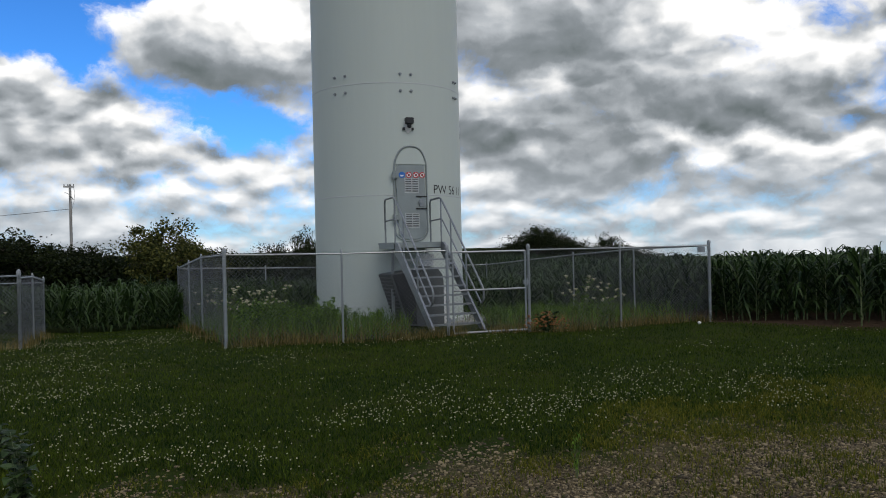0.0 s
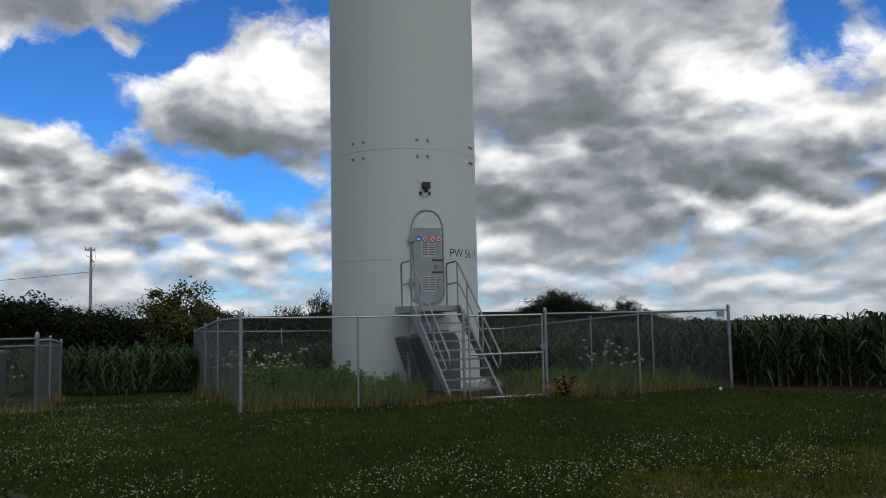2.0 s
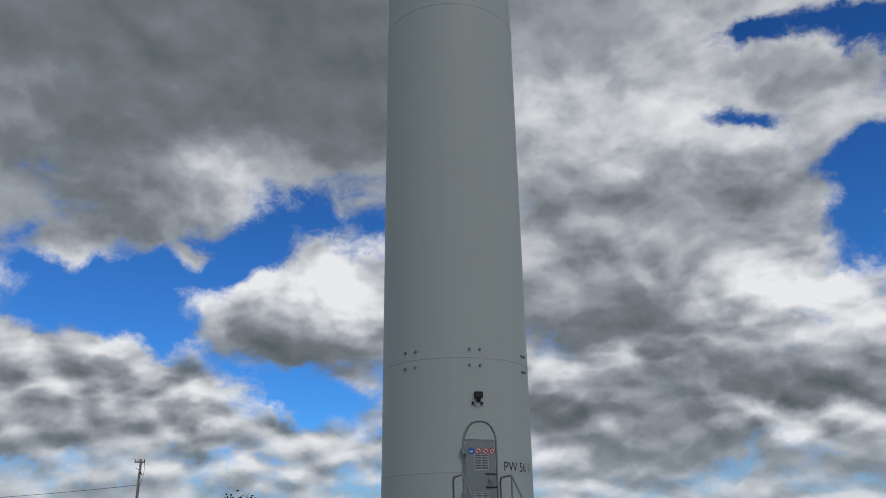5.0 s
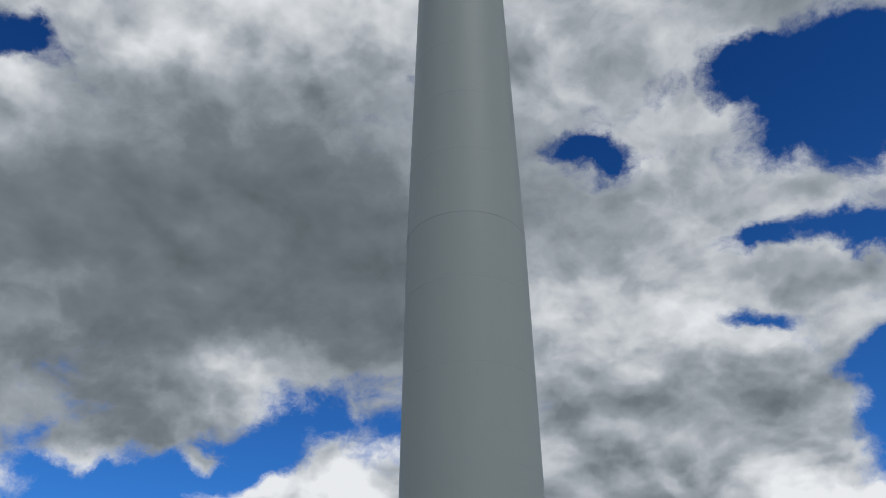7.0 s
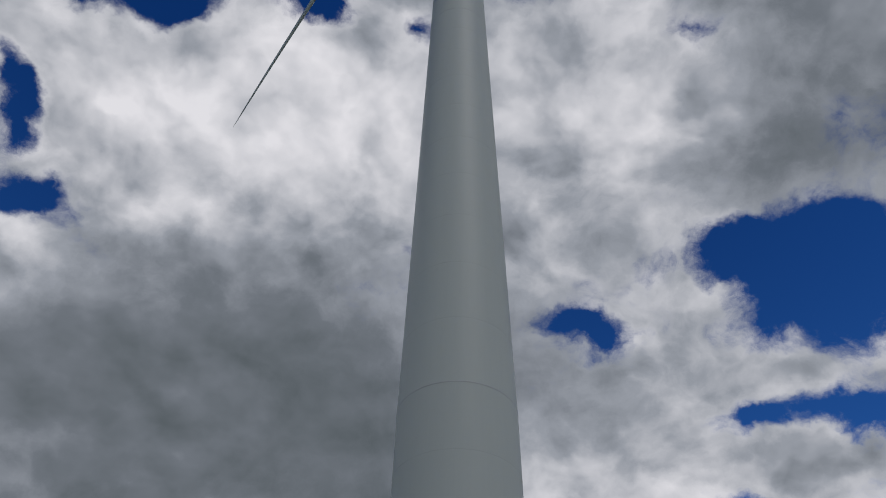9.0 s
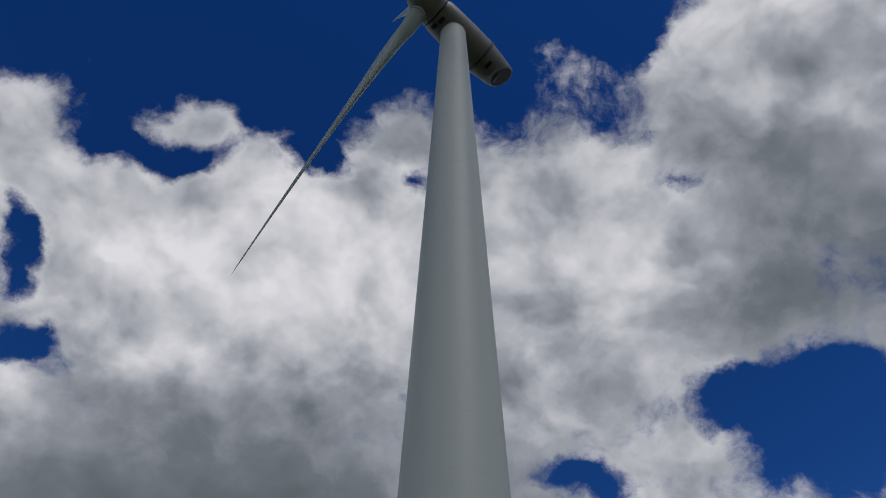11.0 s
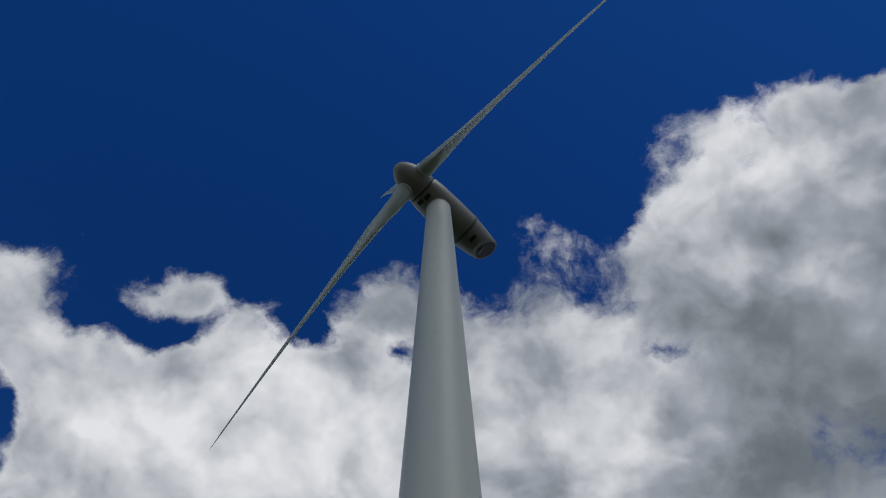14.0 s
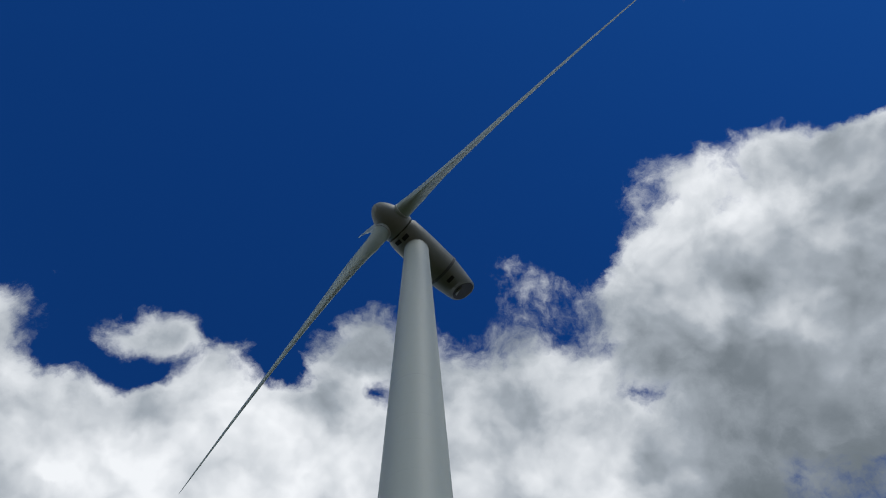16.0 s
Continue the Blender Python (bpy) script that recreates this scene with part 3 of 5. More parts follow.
for z in (0.35, 3.28, 6.23):
    part("weld_seam", ring(z, 0.005, 0.018), M_SEAM, turbine, smooth=True)
for z in (9.15, 12.1, 15.05, 20.5, 23.4, 26.3, 29.2, 32.1, 35.0, 37.9, 40.8, 43.4, 48.9, 51.8, 54.7, 57.6, 60.5, 63.4, 66.3, 69.2, 72.1, 75.0):
    part("weld_seam", ring(z, 0.003, 0.015), M_TOWER, turbine, smooth=True)
for z in (Z_KINK, 46.0):
    part("flange_joint", ring(z, 0.006, 0.022), M_SEAM, turbine, smooth=True)
part("top_flange", ring(Z_TOP - 0.12, 0.05, 0.10), M_SEAM, turbine, smooth=True)
part("base_flange", revolve([(2.10, -0.14), (2.27, -0.14), (2.27, -0.06), (2.10, -0.06)], 96, (False, False)), M_SEAM, turbine, smooth=True)


def on_tower(angle, z, out=0.0):
    """A frame on the tower's skin: x along it to the right, y out of it, z up; angle from the face towards -y, to +x."""
    a = radians(angle)
    o = Vector((math.sin(a), -math.cos(a), 0))
    return Matrix.Translation(o * (tower_radius(z) + out) + Vector((0, 0, z))) @ Matrix(((math.cos(a), o.x, 0), (math.sin(a), o.y, 0), (0, 0, 1))).to_4x4()


DOOR = 16.9
bolt_geo = join(tube([(0, -0.01, 0), (0, 0.02, 0)], 0.042, 10), tube([(0, 0.015, 0), (0, 0.06, 0)], 0.024, 6))
for angle in (-40, -30.5, 10.5, 18.5, 62, 66):
    for z in (6.02, 6.46):
        part("bolt", bolt_geo, M_GALV, turbine, at=on_tower(angle, z))

# nacelle, rotor hub and blades
YAW, TILT = radians(-45.8), radians(3.4)
axis_n = Vector((math.sin(YAW) * math.cos(TILT), -math.cos(YAW) * math.cos(TILT), math.sin(TILT)))
axis_u = Vector((0, 0, 1)).cross(axis_n).normalized()
axis_v = axis_n.cross(axis_u)
HUB = Vector((0, 0, 81.5)) + axis_n * 3.8
AXIS = Matrix((axis_u, axis_v, axis_n)).transposed().to_4x4()
AXIS.translation = HUB


def nacelle_profile(rows, n=48, squash=1.0):
    return [(x * squash, y, z) for x, y, z in revolve(rows, n, (True, True))[0]], revolve(rows, n, (True, True))[1]


body = nacelle_profile([(1.30, -1.35), (1.72, -1.45), (1.86, -1.75), (1.93, -3.0), (1.95, -5.0), (1.93, -7.35), (1.90, -7.55)])
part("nacelle_body", moved(body, AXIS), M_NACELLE_SHADED, turbine, "grey-white tubular machine housing", smooth=True)
part("nacelle_band", moved(nacelle_profile([(1.88, -7.80), (1.975, -7.77), (1.975, -7.50), (1.88, -7.47)]), AXIS), M_BOX, turbine, smooth=True)
tail_rows = [(1.90, -7.6), (1.86, -8.1), (1.76, -8.9), (1.56, -10.2), (1.44, -10.75), (1.38, -10.85)]
tv, tf = nacelle_profile(tail_rows)
tv = [(x, y, z - (0.80 * y if z < -10.5 else (0.42 * y if z < -10.0 else 0.0))) for x, y, z in tv]
part("nacelle_tail", moved((tv, tf), AXIS), M_NACELLE_SHADED, turbine, "tapered tail of the machine housing", smooth=True)
ov, of = revolve([(1.22, -10.80), (1.22, -10.89)], 40)
part("air_outlet", moved(([(x, y, z - 0.80 * y) for x, y, z in ov], of), AXIS), M_DARK, turbine, "dark cooling air outlet")
half_turn = [math.pi * (1.15 + 0.5 * i / 12) for i in range(13)]
part("outlet_vane", moved(tube([(0.85 * math.cos(a), 0.85 * math.sin(a), -10.93 - 0.68 * math.sin(a)) for a in half_turn], [0.04 + 0.13 * math.sin(math.pi * i / 12) for i in range(13)], 8), AXIS), M_NACELLE_SHADED, turbine, "pale curved vane in the outlet", smooth=True)
# hatches below the housing
down = -axis_v
for along, w, h, across in ((-8.5, 0.85, 0.62, 0.35), (-1.95, 0.75, 0.45, -0.75), (-2.05, 0.75, 0.45, 0.25)):
    r = 1.93 if along > -7.5 else 1.80
    a0 = across / r
    vs = []
    for dz in (-h / 2, h / 2):
        for k in range(5):
            a = a0 + (k / 4 - 0.5) * w / r
            vs.append(((r + 0.02) * math.sin(a), -(r + 0.02) * math.cos(a), along + dz))
    part("service_hatch", moved((vs, [(k, k + 1, k + 6, k + 5) for k in range(4)]), AXIS), M_DARK, turbine, "dark hatch in the housing's underside")

spin_rows = [(1.55, -1.32), (1.76, -1.28), (1.82, -0.9), (1.76, -0.1), (1.60, 0.7), (1.34, 1.35), (1.02, 1.9), (0.68, 2.28), (0.32, 2.48), (0.02, 2.54)]
part("spinner", moved(nacelle_profile(spin_rows), AXIS), M_NACELLE_SHADED, turbine, "smooth rounded rotor nose", smooth=True)

SECT = [(1.2, 1.80, 1.00, 14), (2.2, 1.80, 0.98, 14), (3.4, 1.95, 0.80, 14), (5.2, 2.75, 0.46, 13), (7.2, 3.15, 0.31, 11),
        (10.5, 2.75, 0.26, 8), (15, 2.15, 0.23, 5), (20, 1.60, 0.20, 2.5), (25, 1.20, 0.18, 0.8), (29.5, 0.85, 0.17, 0), (32.8, 0.55, 0.16, -0.5), (34.0, 0.30, 0.16, -0.5), (34.5, 0.06, 0.2, -0.5)]


def blade_geo():
    """An aerofoil lofted along +y; chord along x, thickness along z (towards the nose)."""
    fine_rows = []
    for (r0, c0, t0, w0), (r1, c1, t1, w1) in zip(SECT, SECT[1:]):
        for k in range(3):
            s = k / 3
            fine_rows.append((r0 + (r1 - r0) * s, c0 + (c1 - c0) * s, t0 + (t1 - t0) * s, w0 + (w1 - w0) * s))
    fine_rows.append(SECT[-1])
    n, verts, faces = 28, [], []
    for r, c, t, w in fine_rows:
        round_ = min(1.0, max(0.0, (t - 0.42) / 0.5))
        le = 0.5 * round_ + 0.30 * (1 - round_)
        for k in range(n):
            a = 2 * math.pi * k / n
            x = 0.5 + 0.5 * math.cos(a)
            th = 5 * t * (0.2969 * math.sqrt(x) - 0.126 * x - 0.3516 * x * x + 0.2843 * x ** 3 - 0.1015 * x ** 4)
            yy = th * (1 if a <= math.pi else -1)
            px, pz = (x - le) * c, yy * c
            qx, qz = 0.5 * math.cos(a) * c, 0.5 * math.sin(a) * c * t
            px, pz = px + (qx - px) * round_, pz + (qz - pz) * round_
            ww = radians(w)
            bend = -0.0009 * r * r
            verts.append((px * math.cos(ww) - pz * math.sin(ww), r, px * math.sin(ww) + pz * math.cos(ww) + bend))
    m = len(fine_rows)
    for i in range(m - 1):
        faces += [(i * n + k, i * n + (k + 1) % n, (i + 1) * n + (k + 1) % n, (i + 1) * n + k) for k in range(n)]
    faces += [tuple(range(n - 1, -1, -1)), tuple(range((m - 1) * n, m * n))]
    return verts, faces


ROTOR_PHASE = 100.0
BLADE = blade_geo()
blade_mesh = mesh_of("blade", BLADE, M_BLADE, True)
for k in range(3):
    ph = radians(-(ROTOR_PHASE + 120 * k))
    turn = AXIS @ Matrix.Rotation(ph, 4, "Z")
    ob = new("blade", blade_mesh)
    ob.parent, ob.matrix_basis = turbine, turn
    tagged(ob, "long tapered twisted rotor blade")
    collar = part("blade_collar", moved(revolve([(0.90, 1.62), (0.96, 1.65), (0.96, 1.82), (0.90, 1.85)], 40, (False, False)), Matrix.Rotation(radians(-90), 4, "X")), M_SEAM, ob, smooth=True)

# ---------------------------------------------------------------- tower door, stairs and fittings
def oval(w, h, z0, n=40, y=0.0):
    """A closed door outline: elliptical top and bottom, width w, height h."""
    pts = []
    for k in range(n):
        a = 2 * math.pi * k / n
        rise = 0.62 if math.sin(a) > 0 else 0.30
        pts.append((w / 2 * math.copysign(abs(math.cos(a)) ** 0.8, math.cos(a)), y, z0 + (h - 0.62 if math.sin(a) > 0 else 0.30) + rise * math.sin(a)))
    return pts


def wrap(geo, angle, z0):
    """Bend flat geometry (x along, y out, z up) round the tower's skin at an angle."""
    out = []
    for x, y, z in geo[0]:
        a = radians(angle) + x / TR
        r = TR + y
        out.append((r * math.sin(a), -r * math.cos(a), z + z0))
    return out, geo[1]


def plate(points, y0, y1, cut=None):
    """A flat slab from an outline in x, z, sliced into bands so that it can be bent."""
    xs = [p[0] for p in points]
    n = 12
    verts, faces = [], []
    cols = [min(xs) + (max(xs) - min(xs)) * i / n for i in range(n + 1)]
    for x in cols:
        zs = []
        for (xa, _, za), (xb, _, zb) in zip(points, points[1:] + points[:1]):
            if (xa - x) * (xb - x) <= 0 and abs(xa - xb) > 1e-9:
                zs.append(za + (zb - za) * (x - xa) / (xb - xa))
        lo, hi = (min(zs), max(zs)) if zs else (0, 0)
        if cut is not None:
            lo, hi = max(lo, cut[0]), min(hi, cut[1])
            hi = max(hi, lo)
        verts += [(x, y0, lo), (x, y0, hi), (x, y1, lo), (x, y1, hi)]
    for i in range(n):
        a, b = 4 * i, 4 * i + 4
        faces += [(a + 2, b + 2, b + 3, a + 3), (a, a + 1, b + 1, b), (a + 1, a + 3, b + 3, b + 1), (a, b, b + 2, a + 2)]
    faces += [(0, 2, 3, 1), (4 * n, 4 * n + 1, 4 * n + 3, 4 * n + 2)]
    return verts, faces


door_ring = oval(0.90, 2.50, 2.06)
part("door_frame", wrap(tube([(x, 0.02, z) for x, y, z in door_ring], 0.024, 8, closed=True), DOOR, 0), M_DOOR, turbine, "oval steel door surround", smooth=True)
leaf = oval(0.84, 2.42, 2.10)
tower_door = part("tower_door", wrap(plate(leaf, 0.012, 0.05, (2.10, 4.07)), DOOR, 0), M_DOOR, turbine, "closed grey steel door with vents and warning signs", smooth=True)
part("fanlight_panel", wrap(plate(leaf, 0.008, 0.03, (4.085, 4.6)), DOOR, 0), M_TOWER, turbine, "blank rounded panel over the door", smooth=True)


def door_bit(name, geo, mat, label="", parent=None):
    return part(name, wrap(geo, DOOR, 0), mat, parent or tower_door, label)


for z0 in (3.32, 2.40):
    vent = door_bit("vent_grille", box(-0.19, 0.05, z0, 0.19, 0.062, z0 + 0.40), M_SEAM, "pale slatted vent grille")
    for i in range(6):
        for s in (-1, 1):
            zc = z0 + 0.045 + i * 0.062
            x0, x1 = (0.015, 0.17) if s > 0 else (-0.17, -0.015)
            door_bit("slot", box(x0, 0.058, zc, x1, 0.068, zc + 0.026), M_BOX, parent=vent)
disc = lambda r, y0, y1, x, z, n=20: ([(x + r * math.cos(2 * math.pi * k / n), y, z + r * math.sin(2 * math.pi * k / n)) for y in (y0, y1) for k in range(n)],
                                      [tuple(range(n, 2 * n))] + [(k, (k + 1) % n, n + (k + 1) % n, n + k) for k in range(n)])
for i, x in enumerate((-0.255, -0.075, 0.115, 0.295)):
    if i == 0:
        plate_ob = door_bit("blue_sign", disc(0.082, 0.05, 0.058, x, 3.80), M_BLUE, "round blue safety sign")
        door_bit("pictogram", box(x - 0.04, 0.058, 3.76, x + 0.04, 0.063, 3.80), M_WHITE, parent=plate_ob)
    else:
        plate_ob = door_bit("prohibition_sign", disc(0.082, 0.05, 0.057, x, 3.80), M_RED, "round red and white prohibition sign")
        door_bit("sign_face", disc(0.060, 0.057, 0.061, x, 3.80), M_WHITE, parent=plate_ob)
        door_bit("pictogram", box(x - 0.025, 0.061, 3.77, x + 0.028, 0.065, 3.825), M_BLACK, parent=plate_ob)
        bar = moved(box(-0.065, 0.064, -0.009, 0.065, 0.068, 0.009), Matrix.Translation((x, 0, 3.80)) @ Matrix.Rotation(radians(45), 4, "Y"))
        door_bit("bar", bar, M_RED, parent=plate_ob)
lock = door_bit("lock_plate", box(0.20, 0.05, 2.98, 0.33, 0.07, 3.16), M_GALV, "bright steel lock plate")
door_bit("door_handle", join(box(0.17, 0.07, 3.07, 0.29, 0.11, 3.10)), M_GALV, parent=lock)
for z in (2.90, 3.22):
    door_bit("lock_bar", box(0.10, 0.05, z, 0.41, 0.075, z + 0.03), M_BLACK)
for z in (3.72, 2.62):
    door_bit("hinge", join(box(-0.52, 0.02, z, -0.36, 0.10, z + 0.13), tube([(-0.47, 0.09, z - 0.03), (-0.47, 0.09, z + 0.16)], 0.03, 8)), M_DOOR)

# lamp bracket above the door
lamp = thing("tower_lamp", "small black lamp on a white bracket above the tower door", "lamp", turbine.matrix_basis @ on_tower(15.5, 5.0, 0.0))
part("bracket", join(box(-0.10, -0.03, 0.02, 0.10, 0.02, 0.22), moved(box(-0.075, 0.0, -0.075, 0.075, 0.022, 0.075), Matrix.Translation((0, 0, 0.0)) @ Matrix.Rotation(radians(45), 4, "Y"))), M_WHITE, lamp, bevel=0.006)
part("lamp_housing", join(box(-0.09, 0.0, 0.14, 0.12, 0.16, 0.30), tube([(0.02, 0.05, 0.16), (0.0, 0.13, 0.05)], 0.055, 10)), M_BLACK, lamp, bevel=0.008)
for x in (-0.12, 0.12):
    part("clip", box(x - 0.03, 0.0, -0.02, x + 0.03, 0.04, 0.05), M_BLACK, lamp)

# the marking on the tower
def lettering(text, size, angle, z, mat, name):
    cu = bpy.data.curves.new(name, "FONT")
    cu.body, cu.size, cu.space_character = text, size, 1.0
    tmp = new(name + "_tmp", cu)
    bpy.context.view_layer.update()
    me = bpy.data.meshes.new_from_object(tmp.evaluated_get(bpy.context.evaluated_depsgraph_get()))
    bpy.data.objects.remove(tmp)
    bm = bmesh.new()
    bm.from_mesh(me)
    bmesh.ops.triangulate(bm, faces=bm.faces)
    for v in bm.verts:
        x, zz = v.co.x, v.co.y
        a = radians(angle) + x / TR
        v.co = ((TR + 0.004) * math.sin(a), -(TR + 0.004) * math.cos(a), zz + z)
    bm.verts.ensure_lookup_table()
    seen_ids = set()
    for v0 in bm.verts:
        if v0.index in seen_ids:
            continue
        todo, group = [v0], []
        while todo:
            v = todo.pop()
            if v.index in seen_ids:
                continue
            seen_ids.add(v.index)
            group.append(v)
            todo += [e.other_vert(v) for e in v.link_edges]
        index = {v.index: i for i, v in enumerate(group)}
        faces = [tuple(index[w.index] for w in f.verts) for f in bm.faces if f.verts[0].index in index]
        part("character", ([tuple(v.co) for v in group], faces), mat, turbine, "black painted character of the marking PW 56 11")
    bm.free()
    bpy.data.meshes.remove(me)


lettering("PW 56 11", 0.33, 35.0, 3.33, M_BLACK, "tower_marking")

# stairs: x across, y away from the tower along the way down, z up
SA = radians(21.0)
STAIR = Matrix(((math.cos(SA), math.sin(SA), 0, TX - 0.44), (math.sin(SA), -math.cos(SA), 0, TY - 0.16), (0, 0, 1, 0), (0, 0, 0, 1)))
stairs = thing("access_stairs", "galvanised steel stairs with tube handrails up to the tower door", "stairs", STAIR)
Y0, Y1, Y2, ZP = 2.05, 3.15, 5.35, 2.02
XL, XR = -0.54, 0.66
pl = part("platform", join(box(-0.62, Y0, ZP - 0.04, 0.74, Y1, ZP), box(-0.62, Y1 - 0.06, ZP - 0.14, 0.74, Y1, ZP - 0.04), box(-0.62, Y0 + 0.05, ZP - 0.16, -0.56, Y1, ZP - 0.04), box(0.68, Y0 + 0.05, ZP - 0.16, 0.74, Y1, ZP - 0.04)), M_DOOR, stairs, "grated landing before the door", bevel=0.004)
for x in (-0.54, 0.66):
    part("prop", moved(box(-0.035, -0.035, -0.1, 0.035, 0.035, ZP - 0.2), Matrix.Translation((x * 0.8, Y0 + 0.5, 0))), M_GALV, stairs)
slope = math.atan2(ZP + 0.1, Y2 - Y1)


def stringer(x, w):
    a = []
    for y, z in ((Y1 - 0.02, ZP), (Y1 + 0.14, ZP), (Y2 + 0.1, -0.05), (Y2 - 0.14, -0.05), (Y1 - 0.02, ZP - 0.26)):
        a += [(x, y, z), (x + w, y, z)]
    f = [(0, 2, 4, 6, 8), (9, 7, 5, 3, 1)] + [(2 * i, 2 * i + 1, (2 * i + 3) % 10, (2 * i + 2) % 10) for i in range(5)]
    return a, f


part("stringer", stringer(XL - 0.05, 0.05), M_GALV, stairs)
part("stringer", stringer(XR, 0.05), M_GALV, stairs)
STEPS = 10
for i in range(1, STEPS):
    s = i / STEPS
    y, z = Y1 + 0.06 + (Y2 - Y1 - 0.1) * s, ZP - (ZP + 0.06) * s
    step = part("tread", box(XL, y - 0.10, z - 0.03, XR, y + 0.09, z - 0.008), M_GRATE, stairs, "dark open steel grating")
    part("nosing", box(XL, y + 0.092, z - 0.04, XR, y + 0.112, z), M_GALV, step, "bright steel nosing")


def rail_run(x):
    """Loop over the landing, then down the flight, with a knee rail and posts."""
    top = [(x, Y0 + 0.42, ZP), (x, Y0 + 0.40, ZP + 1.02), (x, Y0 + 0.46, ZP + 1.10), (x, Y1 - 0.10, ZP + 1.12), (x, Y1 + 0.02, ZP + 1.08)]
    ya, za = Y1 + 0.02, ZP + 1.08
    yb, zb = Y2 - 0.05, 0.95
    top += [(x, ya + (yb - ya) * k / 6, za + (zb - za) * k / 6) for k in range(1, 7)] + [(x, yb + 0.05, zb - 0.08), (x, yb + 0.03, zb - 0.30), (x, yb - 0.08, zb - 0.38)]
    part("handrail", tube(top, 0.024, 10), M_GALV, stairs, smooth=True)
    knee = [(x, Y0 + 0.41, ZP + 0.55), (x, Y1 - 0.02, ZP + 0.58), (x, Y1 + 0.08, ZP + 0.53)] + [(x, ya + 0.1 + (yb - ya - 0.18) * k / 6, ZP + 0.50 + (0.57 - ZP - 0.50) * k / 6) for k in range(1, 7)]
    part("knee_rail", tube(knee, 0.019, 8), M_GALV, stairs, smooth=True)
    for s in (-0.02, 0.24, 0.62):
        y = ya + (yb - ya) * s
        z = za + (zb - za) * max(s, 0)
        foot = ZP - (ZP + 0.05) * max(0.0, s)
        part("rail_post", tube([(x, y, foot - 0.12), (x, y, z)], 0.022, 8), M_GALV, stairs, smooth=True)


rail_run(XL - 0.03)
rail_run(XR + 0.03)

# the cooling box with its dark louvred side, below the landing
cabinet = thing("cooling_cabinet", "grey sheet-metal cabinet with a slanting black louvred side against the tower", "cabinet", STAIR @ Matrix.Translation((0.47, -0.12, 0)))
cab = [(-1.05, 2.02, 1.22), (-0.52, 2.02, 1.30), (-0.52, 3.02, 1.30), (-1.05, 2.90, 1.22),
       (-0.62, 2.02, -0.1), (-0.40, 2.02, -0.1), (-0.40, 3.02, -0.1), (-0.62, 2.90, -0.1)]
part("cabinet_body", (cab, [(3, 2, 1, 0), (4, 5, 6, 7), (0, 1, 5, 4), (1, 2, 6, 5), (2, 3, 7, 6), (3, 0, 4, 7)]), M_BOX, cabinet, bevel=0.012)
for i in range(14):
    s0, s1 = (i + 0.15) / 14, (i + 0.8) / 14

    def at(s, y, out):
        return (-1.05 + 0.43 * s - out, y, 1.22 - 1.32 * s)
    v = [at(s0, 2.06, 0.012), at(s0, 2.87, 0.012), at(s1, 2.87, 0.035), at(s1, 2.06, 0.035)]
    part("louvre", (v + [(x + 0.01, y, z + 0.004) for x, y, z in v], [(0, 1, 2, 3), (7, 6, 5, 4), (0, 4, 5, 1), (1, 5, 6, 2), (2, 6, 7, 3), (3, 7, 4, 0)]), M_LOUVRE, cabinet)
fv = [(-1.00, 2.905, 1.20), (-0.53, 3.025, 1.27), (-0.41, 3.025, -0.05), (-0.60, 2.905, -0.05)]
part("louvre_front", (fv + [(x, y + 0.02, z) for x, y, z in fv], [(3, 2, 1, 0), (4, 5, 6, 7), (0, 1, 5, 4), (1, 2, 6, 5), (2, 3, 7, 6), (3, 0, 4, 7)]), M_LOUVRE, cabinet, "black louvred front", bevel=0.004)
duct = thing("cable_housing", "grey rounded steel housing beneath the landing", "housing", STAIR @ Matrix.Translation((0.50, -0.05, 0)) @ Matrix.Diagonal((0.72, 1.0, 1.0, 1.0)))
arch_pts = [(-0.62, 0.0), (-0.62, 1.22), (-0.40, 1.42), (-0.05, 1.50), (0.25, 1.44), (0.42, 1.28), (0.46, 1.1), (0.46, 0.0)]
av = [(x, y, z - 0.1) for y in (2.05, 2.95) for x, z in arch_pts]
k = len(arch_pts)
part("housing_shell", (av, [tuple(range(k, 2 * k)), tuple(range(k - 1, -1, -1))] + [(i, i + 1, k + i + 1, k + i) for i in range(k - 1)]), M_BOX, duct, bevel=0.01)
part("housing_lid", box(-0.3, 2.62, 1.40, 0.26, 2.72, 1.72), M_WHITE, duct, "white cover plate", bevel=0.01)
post_white = thing("marker_board", "white rounded marker board beside the stairs", "board", STAIR)
part("board", moved(([(x, y, z) for y in (0, 0.03) for x, z in ((-0.09, -0.05), (0.09, -0.05), (0.10, 0.62), (0.06, 0.82), (0.0, 0.90), (-0.06, 0.82), (-0.10, 0.62))],
     [tuple(range(7, 14)), tuple(range(6, -1, -1))] + [(i, (i + 1) % 7, 7 + (i + 1) % 7, 7 + i) for i in range(7)]), Matrix.Translation((0.98, 2.7, -0.05))), M_WHITE, post_white)
slab = thing("foundation_slab", "weathered round concrete foundation under the tower", "foundation", pose(TX, TY, 0), kind="structure")
part("slab_ring", revolve([(2.1, -0.35), (2.75, -0.35), (2.72, -0.145), (2.1, -0.14)], 72, (False, False)), M_CONC, slab, smooth=True)

